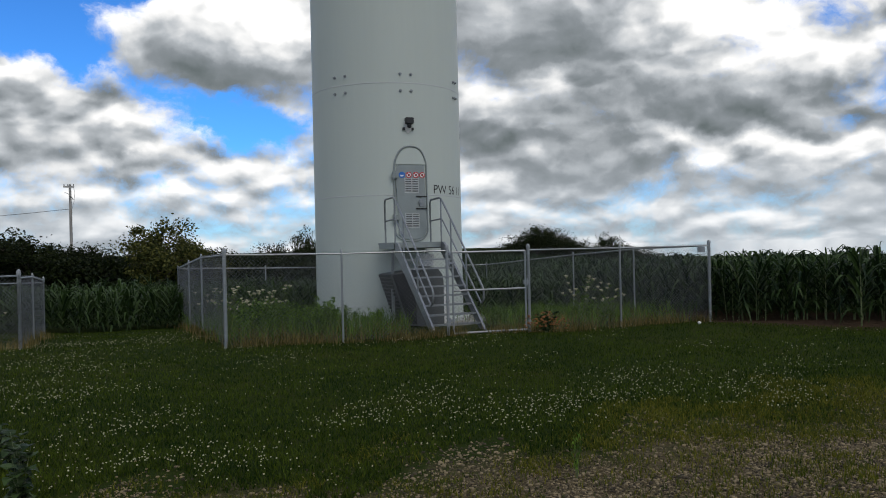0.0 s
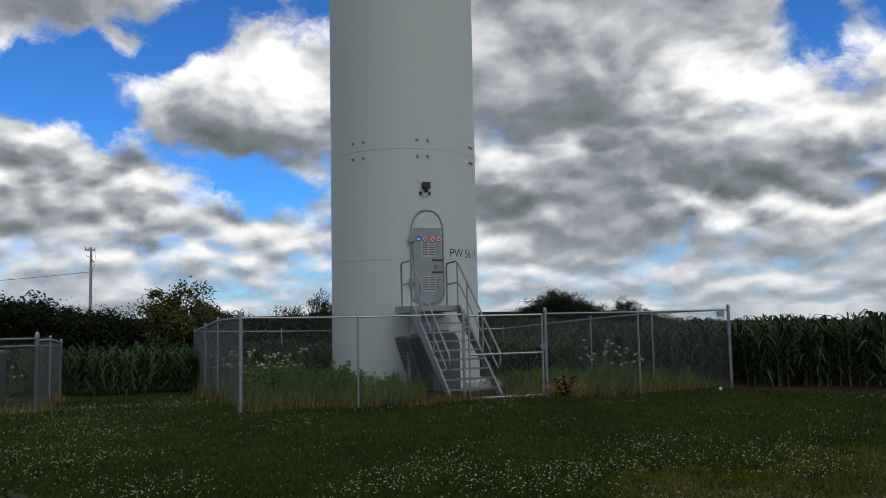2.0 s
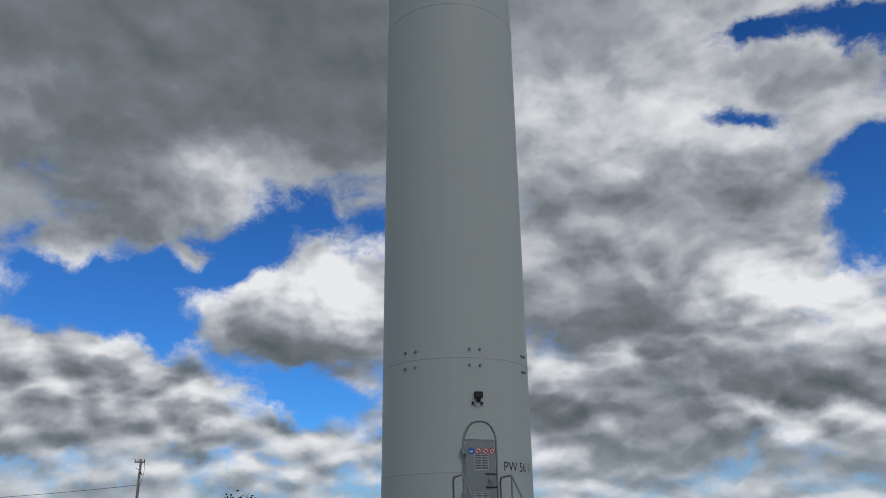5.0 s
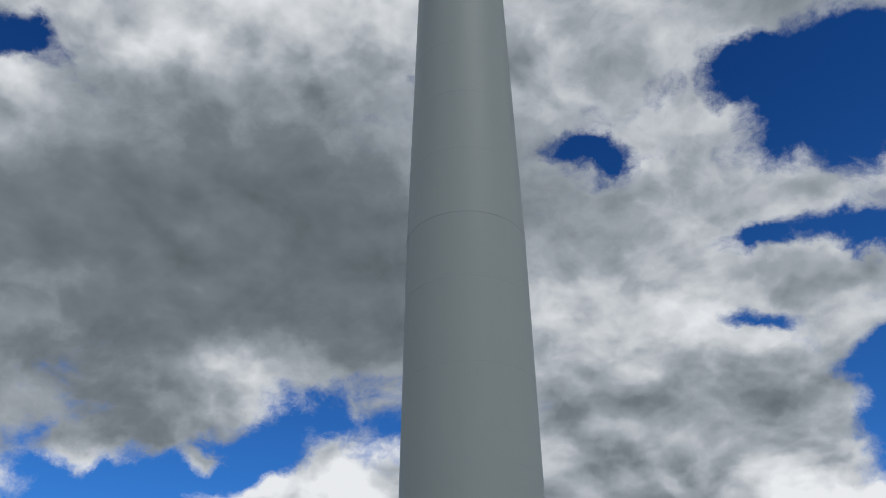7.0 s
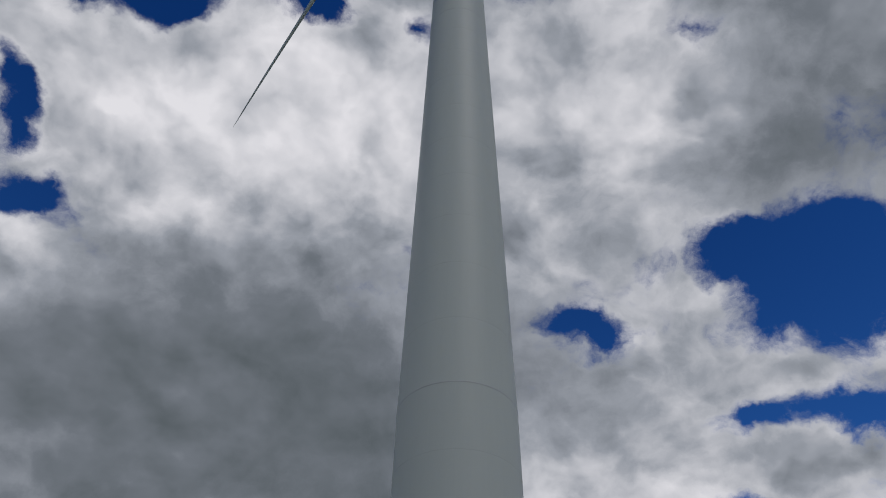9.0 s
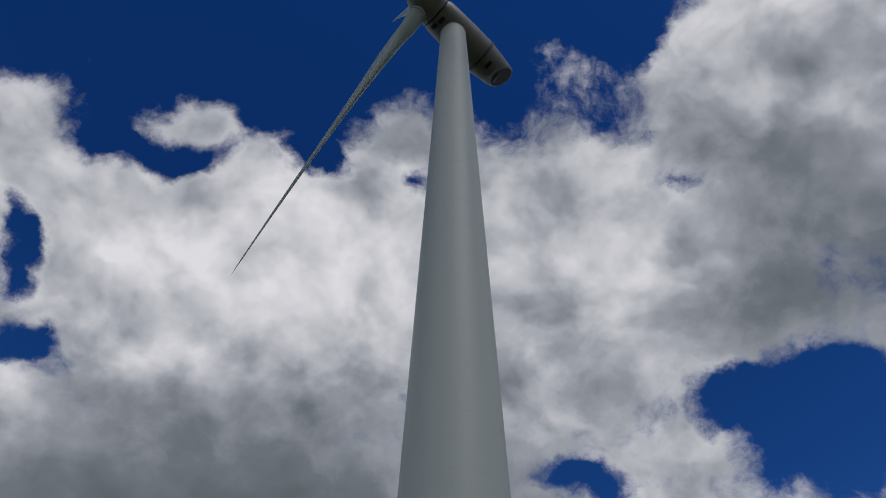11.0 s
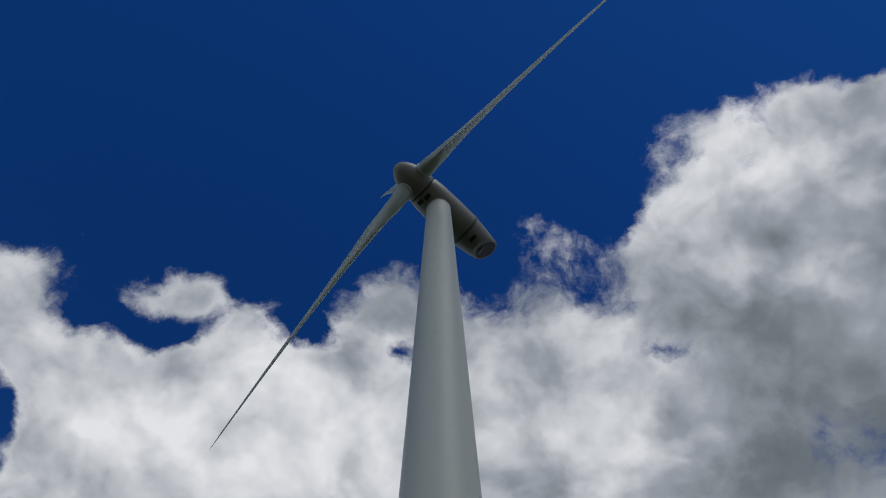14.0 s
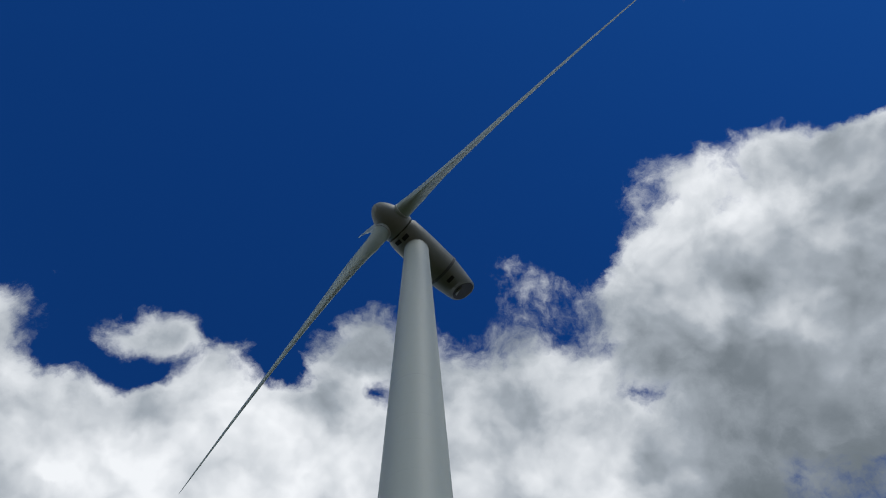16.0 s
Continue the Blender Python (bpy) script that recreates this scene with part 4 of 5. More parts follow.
# ---------------------------------------------------------------- chain-link fences
def chain_link(p, q, h, low=0.04, pitch=0.085, r=0.0021):
    """Woven diamond wire between two posts as zigzag three-sided wires; numpy vertices and quads."""
    p, q = np.array(p, float), np.array(q, float)
    run = q[:2] - p[:2]
    length = np.hypot(*run)
    e = np.array([*(run / length), 0.0])
    nrm = np.array([-e[1], e[0], 0.0])
    cols = max(2, int(length / (pitch / 2)))
    rows = int((h - low) / (pitch / 2))
    i, j = np.meshgrid(np.arange(cols), np.arange(rows), indexing="ij")
    i, j = i.ravel(), j.ravel()
    dx = length / cols
    a = i * dx
    up = (i + j) % 2 == 0
    x0, x1 = np.where(up, a, a + dx), np.where(up, a + dx, a)
    z0, z1 = low + j * pitch / 2, low + (j + 1) * pitch / 2
    base0, base1 = p[2] + (q[2] - p[2]) * x0 / length, p[2] + (q[2] - p[2]) * x1 / length
    A = p[None, :] * [1, 1, 0] + e * x0[:, None] + np.array([0, 0, 1.0]) * (z0 + base0)[:, None]
    B = p[None, :] * [1, 1, 0] + e * x1[:, None] + np.array([0, 0, 1.0]) * (z1 + base1)[:, None]
    d = B - A
    d /= np.linalg.norm(d, axis=1)[:, None]
    side = np.cross(d, nrm)
    ring0 = [nrm * r, -0.5 * nrm * r + side * 0.87 * r, -0.5 * nrm * r - side * 0.87 * r]
    verts = np.stack([A + v for v in ring0] + [B + v for v in ring0], axis=1).reshape(-1, 3)
    k = np.arange(len(A))[:, None] * 6
    faces = np.concatenate([k + np.array(f)[None] for f in ((0, 1, 4, 3), (1, 2, 5, 4), (2, 0, 3, 5))])
    return verts, faces


def fabric(name, parent, origin, p, q, h, label=""):
    v, f = chain_link(p, q, h)
    ob = stuff(name, v - np.array(origin), f, M_WIRE, label or "woven galvanised chain-link wire", "")
    ob.parent = parent
    return ob


def post_geo(h, r, cap=True):
    g = tube([(0, 0, -0.25), (0, 0, h)], r, 10)
    if cap:
        g = join(g, revolve([(r * 1.25, h - 0.03), (r * 1.25, h + 0.01), (r * 0.8, h + 0.045), (0.004, h + 0.055)], 10, (True, True)))
    return g


def fence_run(fence, stations, h, heavy=(), skip=(), mid=False):
    """Posts at stations (x, y), rails and wire between neighbours, all in the world's frame under an Empty at the origin."""
    ends = [(x, y, gz(x, y)) for x, y in stations]
    for i, (x, y, z) in enumerate(ends):
        r = 0.035 if i in heavy else 0.022
        ph = part("post", post_geo(h + (0.06 if i in heavy else 0.02), r), M_GALV, fence, smooth=True, at=pose(x, y, z))
        if i in heavy:
            for zz in (0.25, 0.75, 1.25, h - 0.1):
                part("tension_band", revolve([(r, zz - 0.015), (r + 0.008, zz - 0.012), (r + 0.008, zz + 0.012), (r, zz + 0.015)], 10, (False, False)), M_GALV, ph)
    for i, (a, b) in enumerate(zip(ends, ends[1:])):
        if i in skip:
            continue
        part("top_rail", tube([(a[0], a[1], a[2] + h - 0.02), (b[0], b[1], b[2] + h - 0.02)], 0.017, 8), M_GALV, fence, smooth=True)
        fabric("wire_mesh", fence, (0, 0, 0), a, b, h + 0.05)


FL, FR, BR, BL = (-3.22, 15.3), (7.6, 17.9), (3.35, 26.6), (-6.55, 24.4)


def between(a, b, s):
    return (a[0] + (b[0] - a[0]) * s, a[1] + (b[1] - a[1]) * s)


FH = 1.84
yard_fence = thing("yard_fence", "galvanised chain-link fence on steel posts round the turbine", "fence")
front = [FL, between(FL, FR, 0.207), between(FL, FR, 0.410), between(FL, FR, 0.579), between(FL, FR, 0.784), FR]
fence_run(yard_fence, front, FH, heavy=(0, 2, 3, 5), skip=(2,))
fence_run(yard_fence, [FR, between(FR, BR, 0.26), between(FR, BR, 0.518), BR], FH, heavy=())
fence_run(yard_fence, [BR, between(BR, BL, 0.35), between(BR, BL, 0.739), BL], FH)
fence_run(yard_fence, [BL, between(BL, FL, 0.33), between(BL, FL, 0.62), FL], FH)
part("padlock_box", box(-0.08, -0.03, 0, 0.08, 0.03, 0.13), M_GALV, yard_fence, at=pose(FR[0] - 0.2, FR[1] - 0.02, gz(*FR) + FH - 0.18))

g0, g1 = between(FL, FR, 0.410), between(FL, FR, 0.579)
gate_turn = math.atan2(g1[1] - g0[1], g1[0] - g0[0])
gate_len = math.hypot(g1[0] - g0[0], g1[1] - g0[1])
gate_z = gz(*g0)
gate = thing("yard_gate", "closed galvanised chain-link gate with a mid rail", "gate", Matrix.Translation((g0[0], g0[1], gate_z)) @ Matrix.Rotation(gate_turn, 4, "Z"))
ga, gb, gt = 0.12, gate_len - 0.08, FH - 0.06
part("gate_frame", join(tube([(ga, 0, 0.05), (ga, 0, gt)], 0.023, 8), tube([(gb, 0, 0.05), (gb, 0, gt)], 0.023, 8), tube([(ga, 0, gt), (gb, 0, gt)], 0.023, 8), tube([(ga, 0, 0.05), (gb, 0, 0.05)], 0.023, 8)), M_GALV, gate, smooth=True)
part("mid_rail", tube([(ga, 0, 0.96), (gb, 0, 0.96)], 0.021, 8), M_GALV, gate, smooth=True)
gv_, gf_ = chain_link((ga, 0, 0), (gb, 0, 0), gt, low=0.05)
gm = stuff("wire_mesh", gv_, gf_, M_WIRE, "woven galvanised chain-link wire", "")
gm.parent = gate
for z in (0.3, gt - 0.25):
    part("hinge", join(box(0.0, -0.03, z, 0.13, 0.03, z + 0.05), tube([(0.03, 0, z - 0.03), (0.03, 0, z + 0.09)], 0.035, 8)), M_GALV, gate)
part("latch", join(box(gb - 0.05, -0.04, 1.05, gb + 0.1, 0.04, 1.13), tube([(gb + 0.02, -0.05, 1.02), (gb + 0.02, -0.05, 1.18)], 0.012, 6)), M_GALV, gate)

side_fence = thing("neighbour_fence", "lower galvanised chain-link fence round the transformer plot", "fence")
A0, A1, A2 = (-7.42, 16.0), (-8.55, 19.7), (-11.6, 15.6)
fence_run(side_fence, [A2, A0], 1.50, heavy=(1,))
fence_run(side_fence, [A0, between(A0, A1, 0.5), A1], 1.46, heavy=(0,))
fence_run(side_fence, [A1, (-12.2, 19.2)], 1.40)
plot = thing("transformer_box", "dark green pad-mounted transformer cabinet behind the low fence", "transformer", pose(-9.9, 17.8, gz(-9.9, 17.8), 0, 0, 8))
part("cabinet_body", box(-0.75, -0.55, 0, 0.75, 0.55, 1.15), material("dark_green_paint", (0.03, 0.045, 0.038), 0.5, var=0.2), plot, bevel=0.02)
part("cabinet_lid", box(-0.79, -0.59, 1.15, 0.79, 0.59, 1.23), M_BOX, plot, bevel=0.02)
part("warning_label", box(-0.1, -0.565, 0.75, 0.1, -0.55, 0.95), M_WHITE, plot)

# ---------------------------------------------------------------- maize
rng = np.random.default_rng(7)


def leaf_strip(length, width, rise, droop, az, z0, segs=6):
    """An arching maize leaf as a folded strip that starts on the stalk."""
    verts, faces = [], []
    ca, sa_ = math.cos(az), math.sin(az)
    for i in range(segs + 1):
        s = i / segs
        out = length * (s * 0.85)
        z = z0 + rise * math.sin(min(1.0, s * 1.25) * math.pi / 2) - droop * s ** 2.6
        w = width * (0.55 + 0.45 * math.sin(min(1, s * 2.2) * math.pi / 2)) * (1 - s ** 3) + 0.003
        for side, dz in ((-1, 0.02), (0, -0.012), (1, 0.02)):
            verts.append((out * ca - side * w / 2 * sa_, out * sa_ + side * w / 2 * ca, z + dz * (1 - s)))
    for i in range(segs):
        for k in (0, 1):
            a = 3 * i + k
            faces.append((a, a + 1, a + 4, a + 3))
    return verts, faces


def maize_geo(seed, h, leaves=11, segs=6):
    r = random.Random(seed)
    lean = r.uniform(-0.06, 0.06)
    stalk = tube([(0, 0, -0.05), (lean * 0.4, 0, h * 0.45), (lean, r.uniform(-0.04, 0.04), h * 0.86)], [0.016, 0.012, 0.006], 6)
    plane = r.uniform(0, math.pi)
    out = []
    for i in range(leaves):
        s = (i + 0.7) / leaves
        z0 = h * (0.06 + 0.74 * s)
        az = plane + (i % 2) * math.pi + r.uniform(-0.45, 0.45)
        ln = (0.45 + 0.45 * math.sin(math.pi * min(1, s * 0.95))) * r.uniform(0.8, 1.15)
        out.append(leaf_strip(ln, r.uniform(0.055, 0.085), ln * (0.42 + 0.35 * s) * r.uniform(0.8, 1.2), ln * r.uniform(0.35, 0.95) * (1.1 - 0.7 * s), az, z0, segs))
    for i in range(3):
        out.append(leaf_strip(r.uniform(0.08, 0.26), 0.032, r.uniform(0.26, 0.46), 0.04, plane + i * 2.1, h * 0.78, segs))
    return stalk, join(*out)


def maize_thing(seed, h):
    ob = thing("maize_plant", "green maize plant with long arching leaves at the field's edge", "maize plant", group="maize plants at the field's edge")
    st, lv = maize_geo(seed, h)
    part("stalk", st, M_STALK, ob, smooth=True)
    part("leaves", lv, M_CORN, ob, smooth=True)
    return ob


makers = [maize_thing(100 + i, 1.30) for i in range(6)]
EDGE_A, EDGE_B = (8.15, 18.3), (16.0, 13.4)
count = 0
for i in range(58):
    s = (i + rng.uniform(-0.25, 0.25)) / 57
    x, y = EDGE_A[0] + (EDGE_B[0] - EDGE_A[0]) * s, EDGE_A[1] + (EDGE_B[1] - EDGE_A[1]) * s
    x, y = x + rng.normal(0, 0.06), y + rng.normal(0, 0.06)
    k = rng.uniform(0.88, 1.12) * (1.0 + 0.10 * min(1, s * 1.5))
    m = pose(x, y, gz(x, y), rng.normal(0, 3), rng.normal(0, 3), rng.uniform(0, 360)) @ Matrix.Diagonal((k, k, k, 1))
    if i < 6:
        makers[i].matrix_basis = m
    else:
        copy_thing(makers[i % 6], m)
lone = copy_thing(makers[0], pose(10.15, 16.0, gz(10.15, 16.0), 0, 0, 40) @ Matrix.Diagonal((1.3, 1.3, 1.3, 1)))
tagged(lone, "single tall maize plant standing in front of the field")
for x, y, k in ((8.3, 17.9, 0.5), (8.75, 17.5, 0.4), (11.0, 15.9, 0.4), (9.3, 17.2, 0.55)):
    small = copy_thing(makers[2], pose(x, y, gz(x, y), 0, 0, 100 * x) @ Matrix.Diagonal((k, k, k, 1)))
    tagged(small, "short stunted maize plant at the field's edge")


def scatter(geos, places, scales, turns):
    """Many turned and scaled copies of a few small meshes, as one array of vertices and one of quads."""
    V, F, base = [], [], 0
    for gi, (v, f) in enumerate(geos):
        idx = np.arange(gi, len(places), len(geos))
        v, f = np.array(v, float), np.array([q if len(q) == 4 else (*q, q[-1]) for q in f])
        c, s = np.cos(turns[idx])[:, None], np.sin(turns[idx])[:, None]
        k = scales[idx][:, None]
        x = (v[None, :, 0] * c - v[None, :, 1] * s) * k + places[idx, 0][:, None]
        y = (v[None, :, 0] * s + v[None, :, 1] * c) * k + places[idx, 1][:, None]
        z = v[None, :, 2] * k + places[idx, 2][:, None]
        V.append(np.stack([x, y, z], axis=2).reshape(-1, 3))
        F.append((f[None] + (np.arange(len(idx)) * len(v))[:, None, None] + base).reshape(-1, 4))
        base += len(idx) * len(v)
    return np.concatenate(V), np.concatenate(F)


def rows_of(origin, along, across, n_along, n_across, jitter, step=(0.20, 0.76)):
    a, b = np.meshgrid(np.arange(n_along) * step[0], np.arange(n_across) * step[1], indexing="ij")
    along, across = np.array(along) / np.hypot(*along), np.array(across) / np.hypot(*across)
    p = np.array(origin)[None] + a.ravel()[:, None] * along + b.ravel()[:, None] * across
    p = p + rng.normal(0, jitter, p.shape)
    return np.column_stack([p, ground_z(p[:, 0], p[:, 1])])


def maize_field(name, places, h, leaves, segs, label):
    geos = [maize_geo(300 + i, h, leaves, segs)[1] for i in range(4)]
    v, f = scatter(geos, places, np.clip(rng.normal(0.97, 0.09, len(places)), 0.7, 1.25), rng.uniform(0, 6.28, len(places)))
    return stuff(name, v, f, M_CORN, label, "maize field")


ed = (EDGE_B[0] - EDGE_A[0], EDGE_B[1] - EDGE_A[1])
maize_field("maize_field", rows_of((EDGE_A[0] - 0.2, EDGE_A[1] + 0.9), ed, (0.53, 0.85), 66, 10, 0.06), 1.24, 8, 4, "dense green maize standing behind the field's edge")
pr = rows_of((3.9, 28.2), (1, -0.45), (0.42, 0.9), 60, 12, 0.08, (0.34, 0.9))
maize_field("maize_field", pr, 1.28, 7, 3, "dense green maize behind the fenced yard")
maize_field("maize_field", rows_of((8.45, 18.9), (-4.25, 8.7), (0.9, 0.43), 48, 9, 0.06), 1.28, 8, 4, "dense green maize close behind the fence")
pl_ = rows_of((-22.0, 22.0), (1, 0.05), (0.05, 1), 130, 7, 0.07, (0.21, 0.76))
maize_field("maize_field", pl_, 1.10, 8, 4, "dense green maize beyond the lawn")
pb = rows_of((-14.0, 31.5), (1, 0.0), (0, 1), 90, 4, 0.1, (0.33, 0.9))
maize_field("maize_field", pb, 1.15, 6, 3, "dense green maize behind the turbine")
far_p = np.column_stack([rng.uniform(4, 75, 4200), rng.uniform(36, 96, 4200)])
far_p = far_p[far_p[:, 0] > 2.5 + 0.02 * far_p[:, 1]]
far_p = np.column_stack([far_p, ground_z(far_p[:, 0], far_p[:, 1])])
maize_field("maize_field", far_p, 1.05, 5, 2, "distant maize reaching to the trees")

# ---------------------------------------------------------------- trees
def tree_thing(seed, h, spread, density, mat, label, gap=0.0, low=0.12):
    """Tapered trunk with forked limbs and a crown of small tilted leaf clumps."""
    r = np.random.default_rng(seed)
    ob = thing("tree", label, "tree", group="trees along the field")
    limbs = [tube([(0, 0, -0.3), (0.05 * h * 0.3, 0, h * 0.3), (0.0, 0.03 * h, h * 0.62)], [h * 0.028, h * 0.02, h * 0.008], 8)]
    tips = []
    for i in range(11):
        z0 = h * r.uniform(0.14, 0.5)
        a = i * 2.4 + r.uniform(-0.4, 0.4)
        ln = spread * r.uniform(0.55, 1.0)
        e = (math.cos(a) * ln, math.sin(a) * ln, min(h * 0.95, z0 + h * r.uniform(0.16, 0.48)))
        limbs.append(tube([(0, 0, z0), (e[0] * 0.45, e[1] * 0.45, z0 + (e[2] - z0) * 0.6), e], [h * 0.012, h * 0.008, h * 0.002], 5))
        tips.append(e)
    tips.append((0, 0, h * 0.82))
    part("trunk", join(*limbs), M_BARK, ob, smooth=True)
    centres = []
    for e in tips:
        for _ in range(5):
            centres.append((e[0] * r.uniform(0.3, 1.1), e[1] * r.uniform(0.3, 1.1), max(h * low, e[2] + h * r.uniform(-0.24, 0.09)), h * r.uniform(0.06, 0.13)))
    c = np.array(centres)
    pick = r.integers(0, len(c), density)
    p = c[pick, :3] + r.normal(size=(density, 3)) * c[pick, 3:4] * np.array([1, 1, 0.7]) * 0.75
    p = p[(p[:, 2] > h * 0.05)]
    n = len(p)
    size = h * r.uniform(0.012, 0.026, n)
    u = r.normal(size=(n, 3))
    u /= np.linalg.norm(u, axis=1)[:, None]
    w = np.cross(u, r.normal(size=(n, 3)))
    w /= np.linalg.norm(w, axis=1)[:, None]
    q = np.stack([p - u * size[:, None], p + w * size[:, None] * 0.6, p + u * size[:, None], p - w * size[:, None] * 0.6], axis=1).reshape(-1, 3)
    crown = stuff("crown", q, np.arange(4 * n).reshape(-1, 4), mat, "", "")
    crown.parent = ob
    return ob


T_DARK = "dark green broad-leaved tree in the far hedgerow"
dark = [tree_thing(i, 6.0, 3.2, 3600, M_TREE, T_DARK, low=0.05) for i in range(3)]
thin = tree_thing(21, 6.0, 3.0, 7000, M_TREE_DRY, "half-bare olive green tree with thin branches on top")


def set_tree(maker, az, dist, top, width=1.0, first=False):
    """Stand a tree at an azimuth and distance so that its crown ends at a height."""
    x, y = math.sin(radians(az)) * dist, math.cos(radians(az)) * dist
    z = gz(x, y)
    k = (top - z) / 6.0
    m = pose(x, y, z, 0, 0, az * 37 % 360) @ Matrix.Diagonal((k * width, k * width, k, 1))
    if first:
        maker.matrix_basis = m
        return maker
    return copy_thing(maker, m)


HEDGE = [(-30.5, 4.2, 1.9), (-28.8, 4.3, 1.9), (-27.2, 4.1, 1.9), (-25.6, 4.3, 1.8), (-24.2, 4.2, 1.8), (-22.9, 3.8, 1.9), (-21.6, 3.4, 1.9), (-20.3, 2.9, 2.0), (-19.0, 2.6, 2.0),
         (-17.6, 2.9, 2.0), (-16.3, 3.2, 1.9), (-15.0, 3.4, 1.8), (-13.7, 3.0, 1.8), (-12.4, 2.4, 2.1), (-11.0, 2.3, 2.1), (-9.7, 2.2, 2.1), (-8.3, 2.7, 1.7), (-7.2, 2.5, 1.8), (-5.9, 3.7, 1.1), (-4.7, 2.6, 1.8),
         (5.9, 1.9, 2.2), (7.2, 1.9, 2.2), (8.5, 2.2, 2.0), (9.7, 3.0, 1.6), (10.9, 3.9, 1.3), (12.1, 3.4, 1.3), (13.3, 2.5, 1.3), (14.4, 1.6, 1.4), (15.5, 2.2, 1.2), (16.7, 2.0, 1.2), (17.9, 1.5, 1.5)]
for i, (az, top, width) in enumerate(HEDGE):
    far = 58 if az < 0 else 103
    top = (1.85 + (1.17 * top - 1.85) * far / 103) / 0.96
    set_tree(dark[i % 3], az, far + 0.06 * far * math.sin(i * 2.3), top + 0.0022 * far * math.sin(i * 1.7), width * (0.75 if az < 0 else 1), first=i < 3)
for i, (az, top, width) in enumerate(HEDGE):
    far = 68 if az < 0 else 122
    top = (1.85 + (1.17 * top * 0.9 - 1.85) * far / 103) / 0.96
    set_tree(dark[(i + 1) % 3], az + 0.75, far + 0.05 * far * math.sin(i * 1.3), top + 0.003 * far * math.sin(i * 2.9), width * (0.9 if az < 0 else 1.2))
set_tree(thin, -16.3, 50, 3.9, 1.1, first=True)
set_tree(thin, -14.8, 52, 4.1, 1.2)
set_tree(thin, -13.3, 51, 3.5, 1.1)
for i, (az, top, width) in enumerate(((9.4, 3.6, 0.9), (10.3, 5.4, 0.7), (11.0, 7.2, 0.62), (11.7, 5.9, 0.7), (12.6, 5.5, 0.7), (13.6, 4.7, 0.8), (15.6, 4.3, 0.6), (16.2, 4.8, 0.55), (17.0, 3.9, 0.6))):
    set_tree(dark[i % 3], az, 99 + 2 * math.sin(i * 2.1), top, width)
for i, (az, top, width) in enumerate(((-26.6, 4.9, 0.9), (-25.4, 4.6, 0.9), (-24.2, 5.0, 0.9), (-23.0, 4.6, 0.9), (-20.6, 3.9, 0.9), (-13.0, 3.6, 0.9), (-9.6, 3.3, 0.9), (-7.9, 3.7, 0.7), (-6.0, 4.9, 0.42))):
    set_tree(dark[(i + 2) % 3], az, 56 + 2 * math.sin(i * 2.1), top, width)
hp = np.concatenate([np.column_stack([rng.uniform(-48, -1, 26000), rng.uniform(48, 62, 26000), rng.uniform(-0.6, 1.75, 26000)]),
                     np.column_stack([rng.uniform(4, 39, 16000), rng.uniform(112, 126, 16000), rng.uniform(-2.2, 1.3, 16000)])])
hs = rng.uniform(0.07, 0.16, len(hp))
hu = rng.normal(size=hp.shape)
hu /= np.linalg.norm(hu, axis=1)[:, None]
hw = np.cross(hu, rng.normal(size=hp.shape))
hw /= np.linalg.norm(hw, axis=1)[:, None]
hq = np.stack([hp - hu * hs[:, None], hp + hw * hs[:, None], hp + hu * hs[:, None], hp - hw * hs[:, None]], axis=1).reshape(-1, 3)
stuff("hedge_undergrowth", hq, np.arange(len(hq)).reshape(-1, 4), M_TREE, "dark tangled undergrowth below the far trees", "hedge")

# ---------------------------------------------------------------- power pole and line
PX, PY = math.sin(radians(-21.75)) * 88, math.cos(radians(-21.75)) * 88
pole = thing("utility_pole", "weathered wooden power pole with a short crossarm and a wire", "utility pole", pose(PX, PY, gz(PX, PY), 0, 0, 18))
part("pole_shaft", tube([(0, 0, -0.5), (0, 0, 9.95)], [0.17, 0.12], 12), M_WOOD, pole, smooth=True)
arm = part("crossarm", box(-0.62, -0.06, 9.60, 0.40, 0.06, 9.74), M_WOOD, pole, bevel=0.01)
for x in (-0.55, -0.2, 0.33):
    part("insulator", revolve([(0.03, 9.74), (0.06, 9.80), (0.03, 9.84), (0.055, 9.90), (0.02, 9.96)], 8), M_CERAMIC, arm, at=Matrix.Translation((x, 0, 0)))
part("fuse_cutout", join(tube([(0.05, -0.2, 8.75), (0.30, -0.25, 8.35)], 0.05, 6), box(-0.02, -0.22, 8.6, 0.06, -0.1, 8.7)), M_CERAMIC, pole)
part("arm_bracket", tube([(-0.5, 0, 9.1), (0, 0, 8.85), (0, 0, 8.7)], 0.025, 6), M_DARK, pole)
part("drop_wire", tube([(0.34, 0, 9.7), (0.42, -0.1, 9.0), (0.36, -0.1, 8.2), (0.14, -0.1, 7.4), (0.12, -0.1, 4.0)], 0.018, 5), M_DARK, pole)
line_ob = thing("power_line", "thin sagging power line from the pole", "power line", pose(PX, PY, gz(PX, PY)))
part("line_wire", tube([(-60 * s, -4 * s, 7.4 - 5.0 * s * (1 - s) - 0.9 * s) for s in [i / 14 for i in range(15)]], 0.022, 5), M_DARK, line_ob)

# ---------------------------------------------------------------- lawn, clover, gravel, weeds
def edge_of_gravel(x, y):
    return 6.75 + 0.33 * x - y + 0.5 * np.sin(x * 2.1 + y) + 0.35 * np.sin(x * 5.3 - y * 3.1)


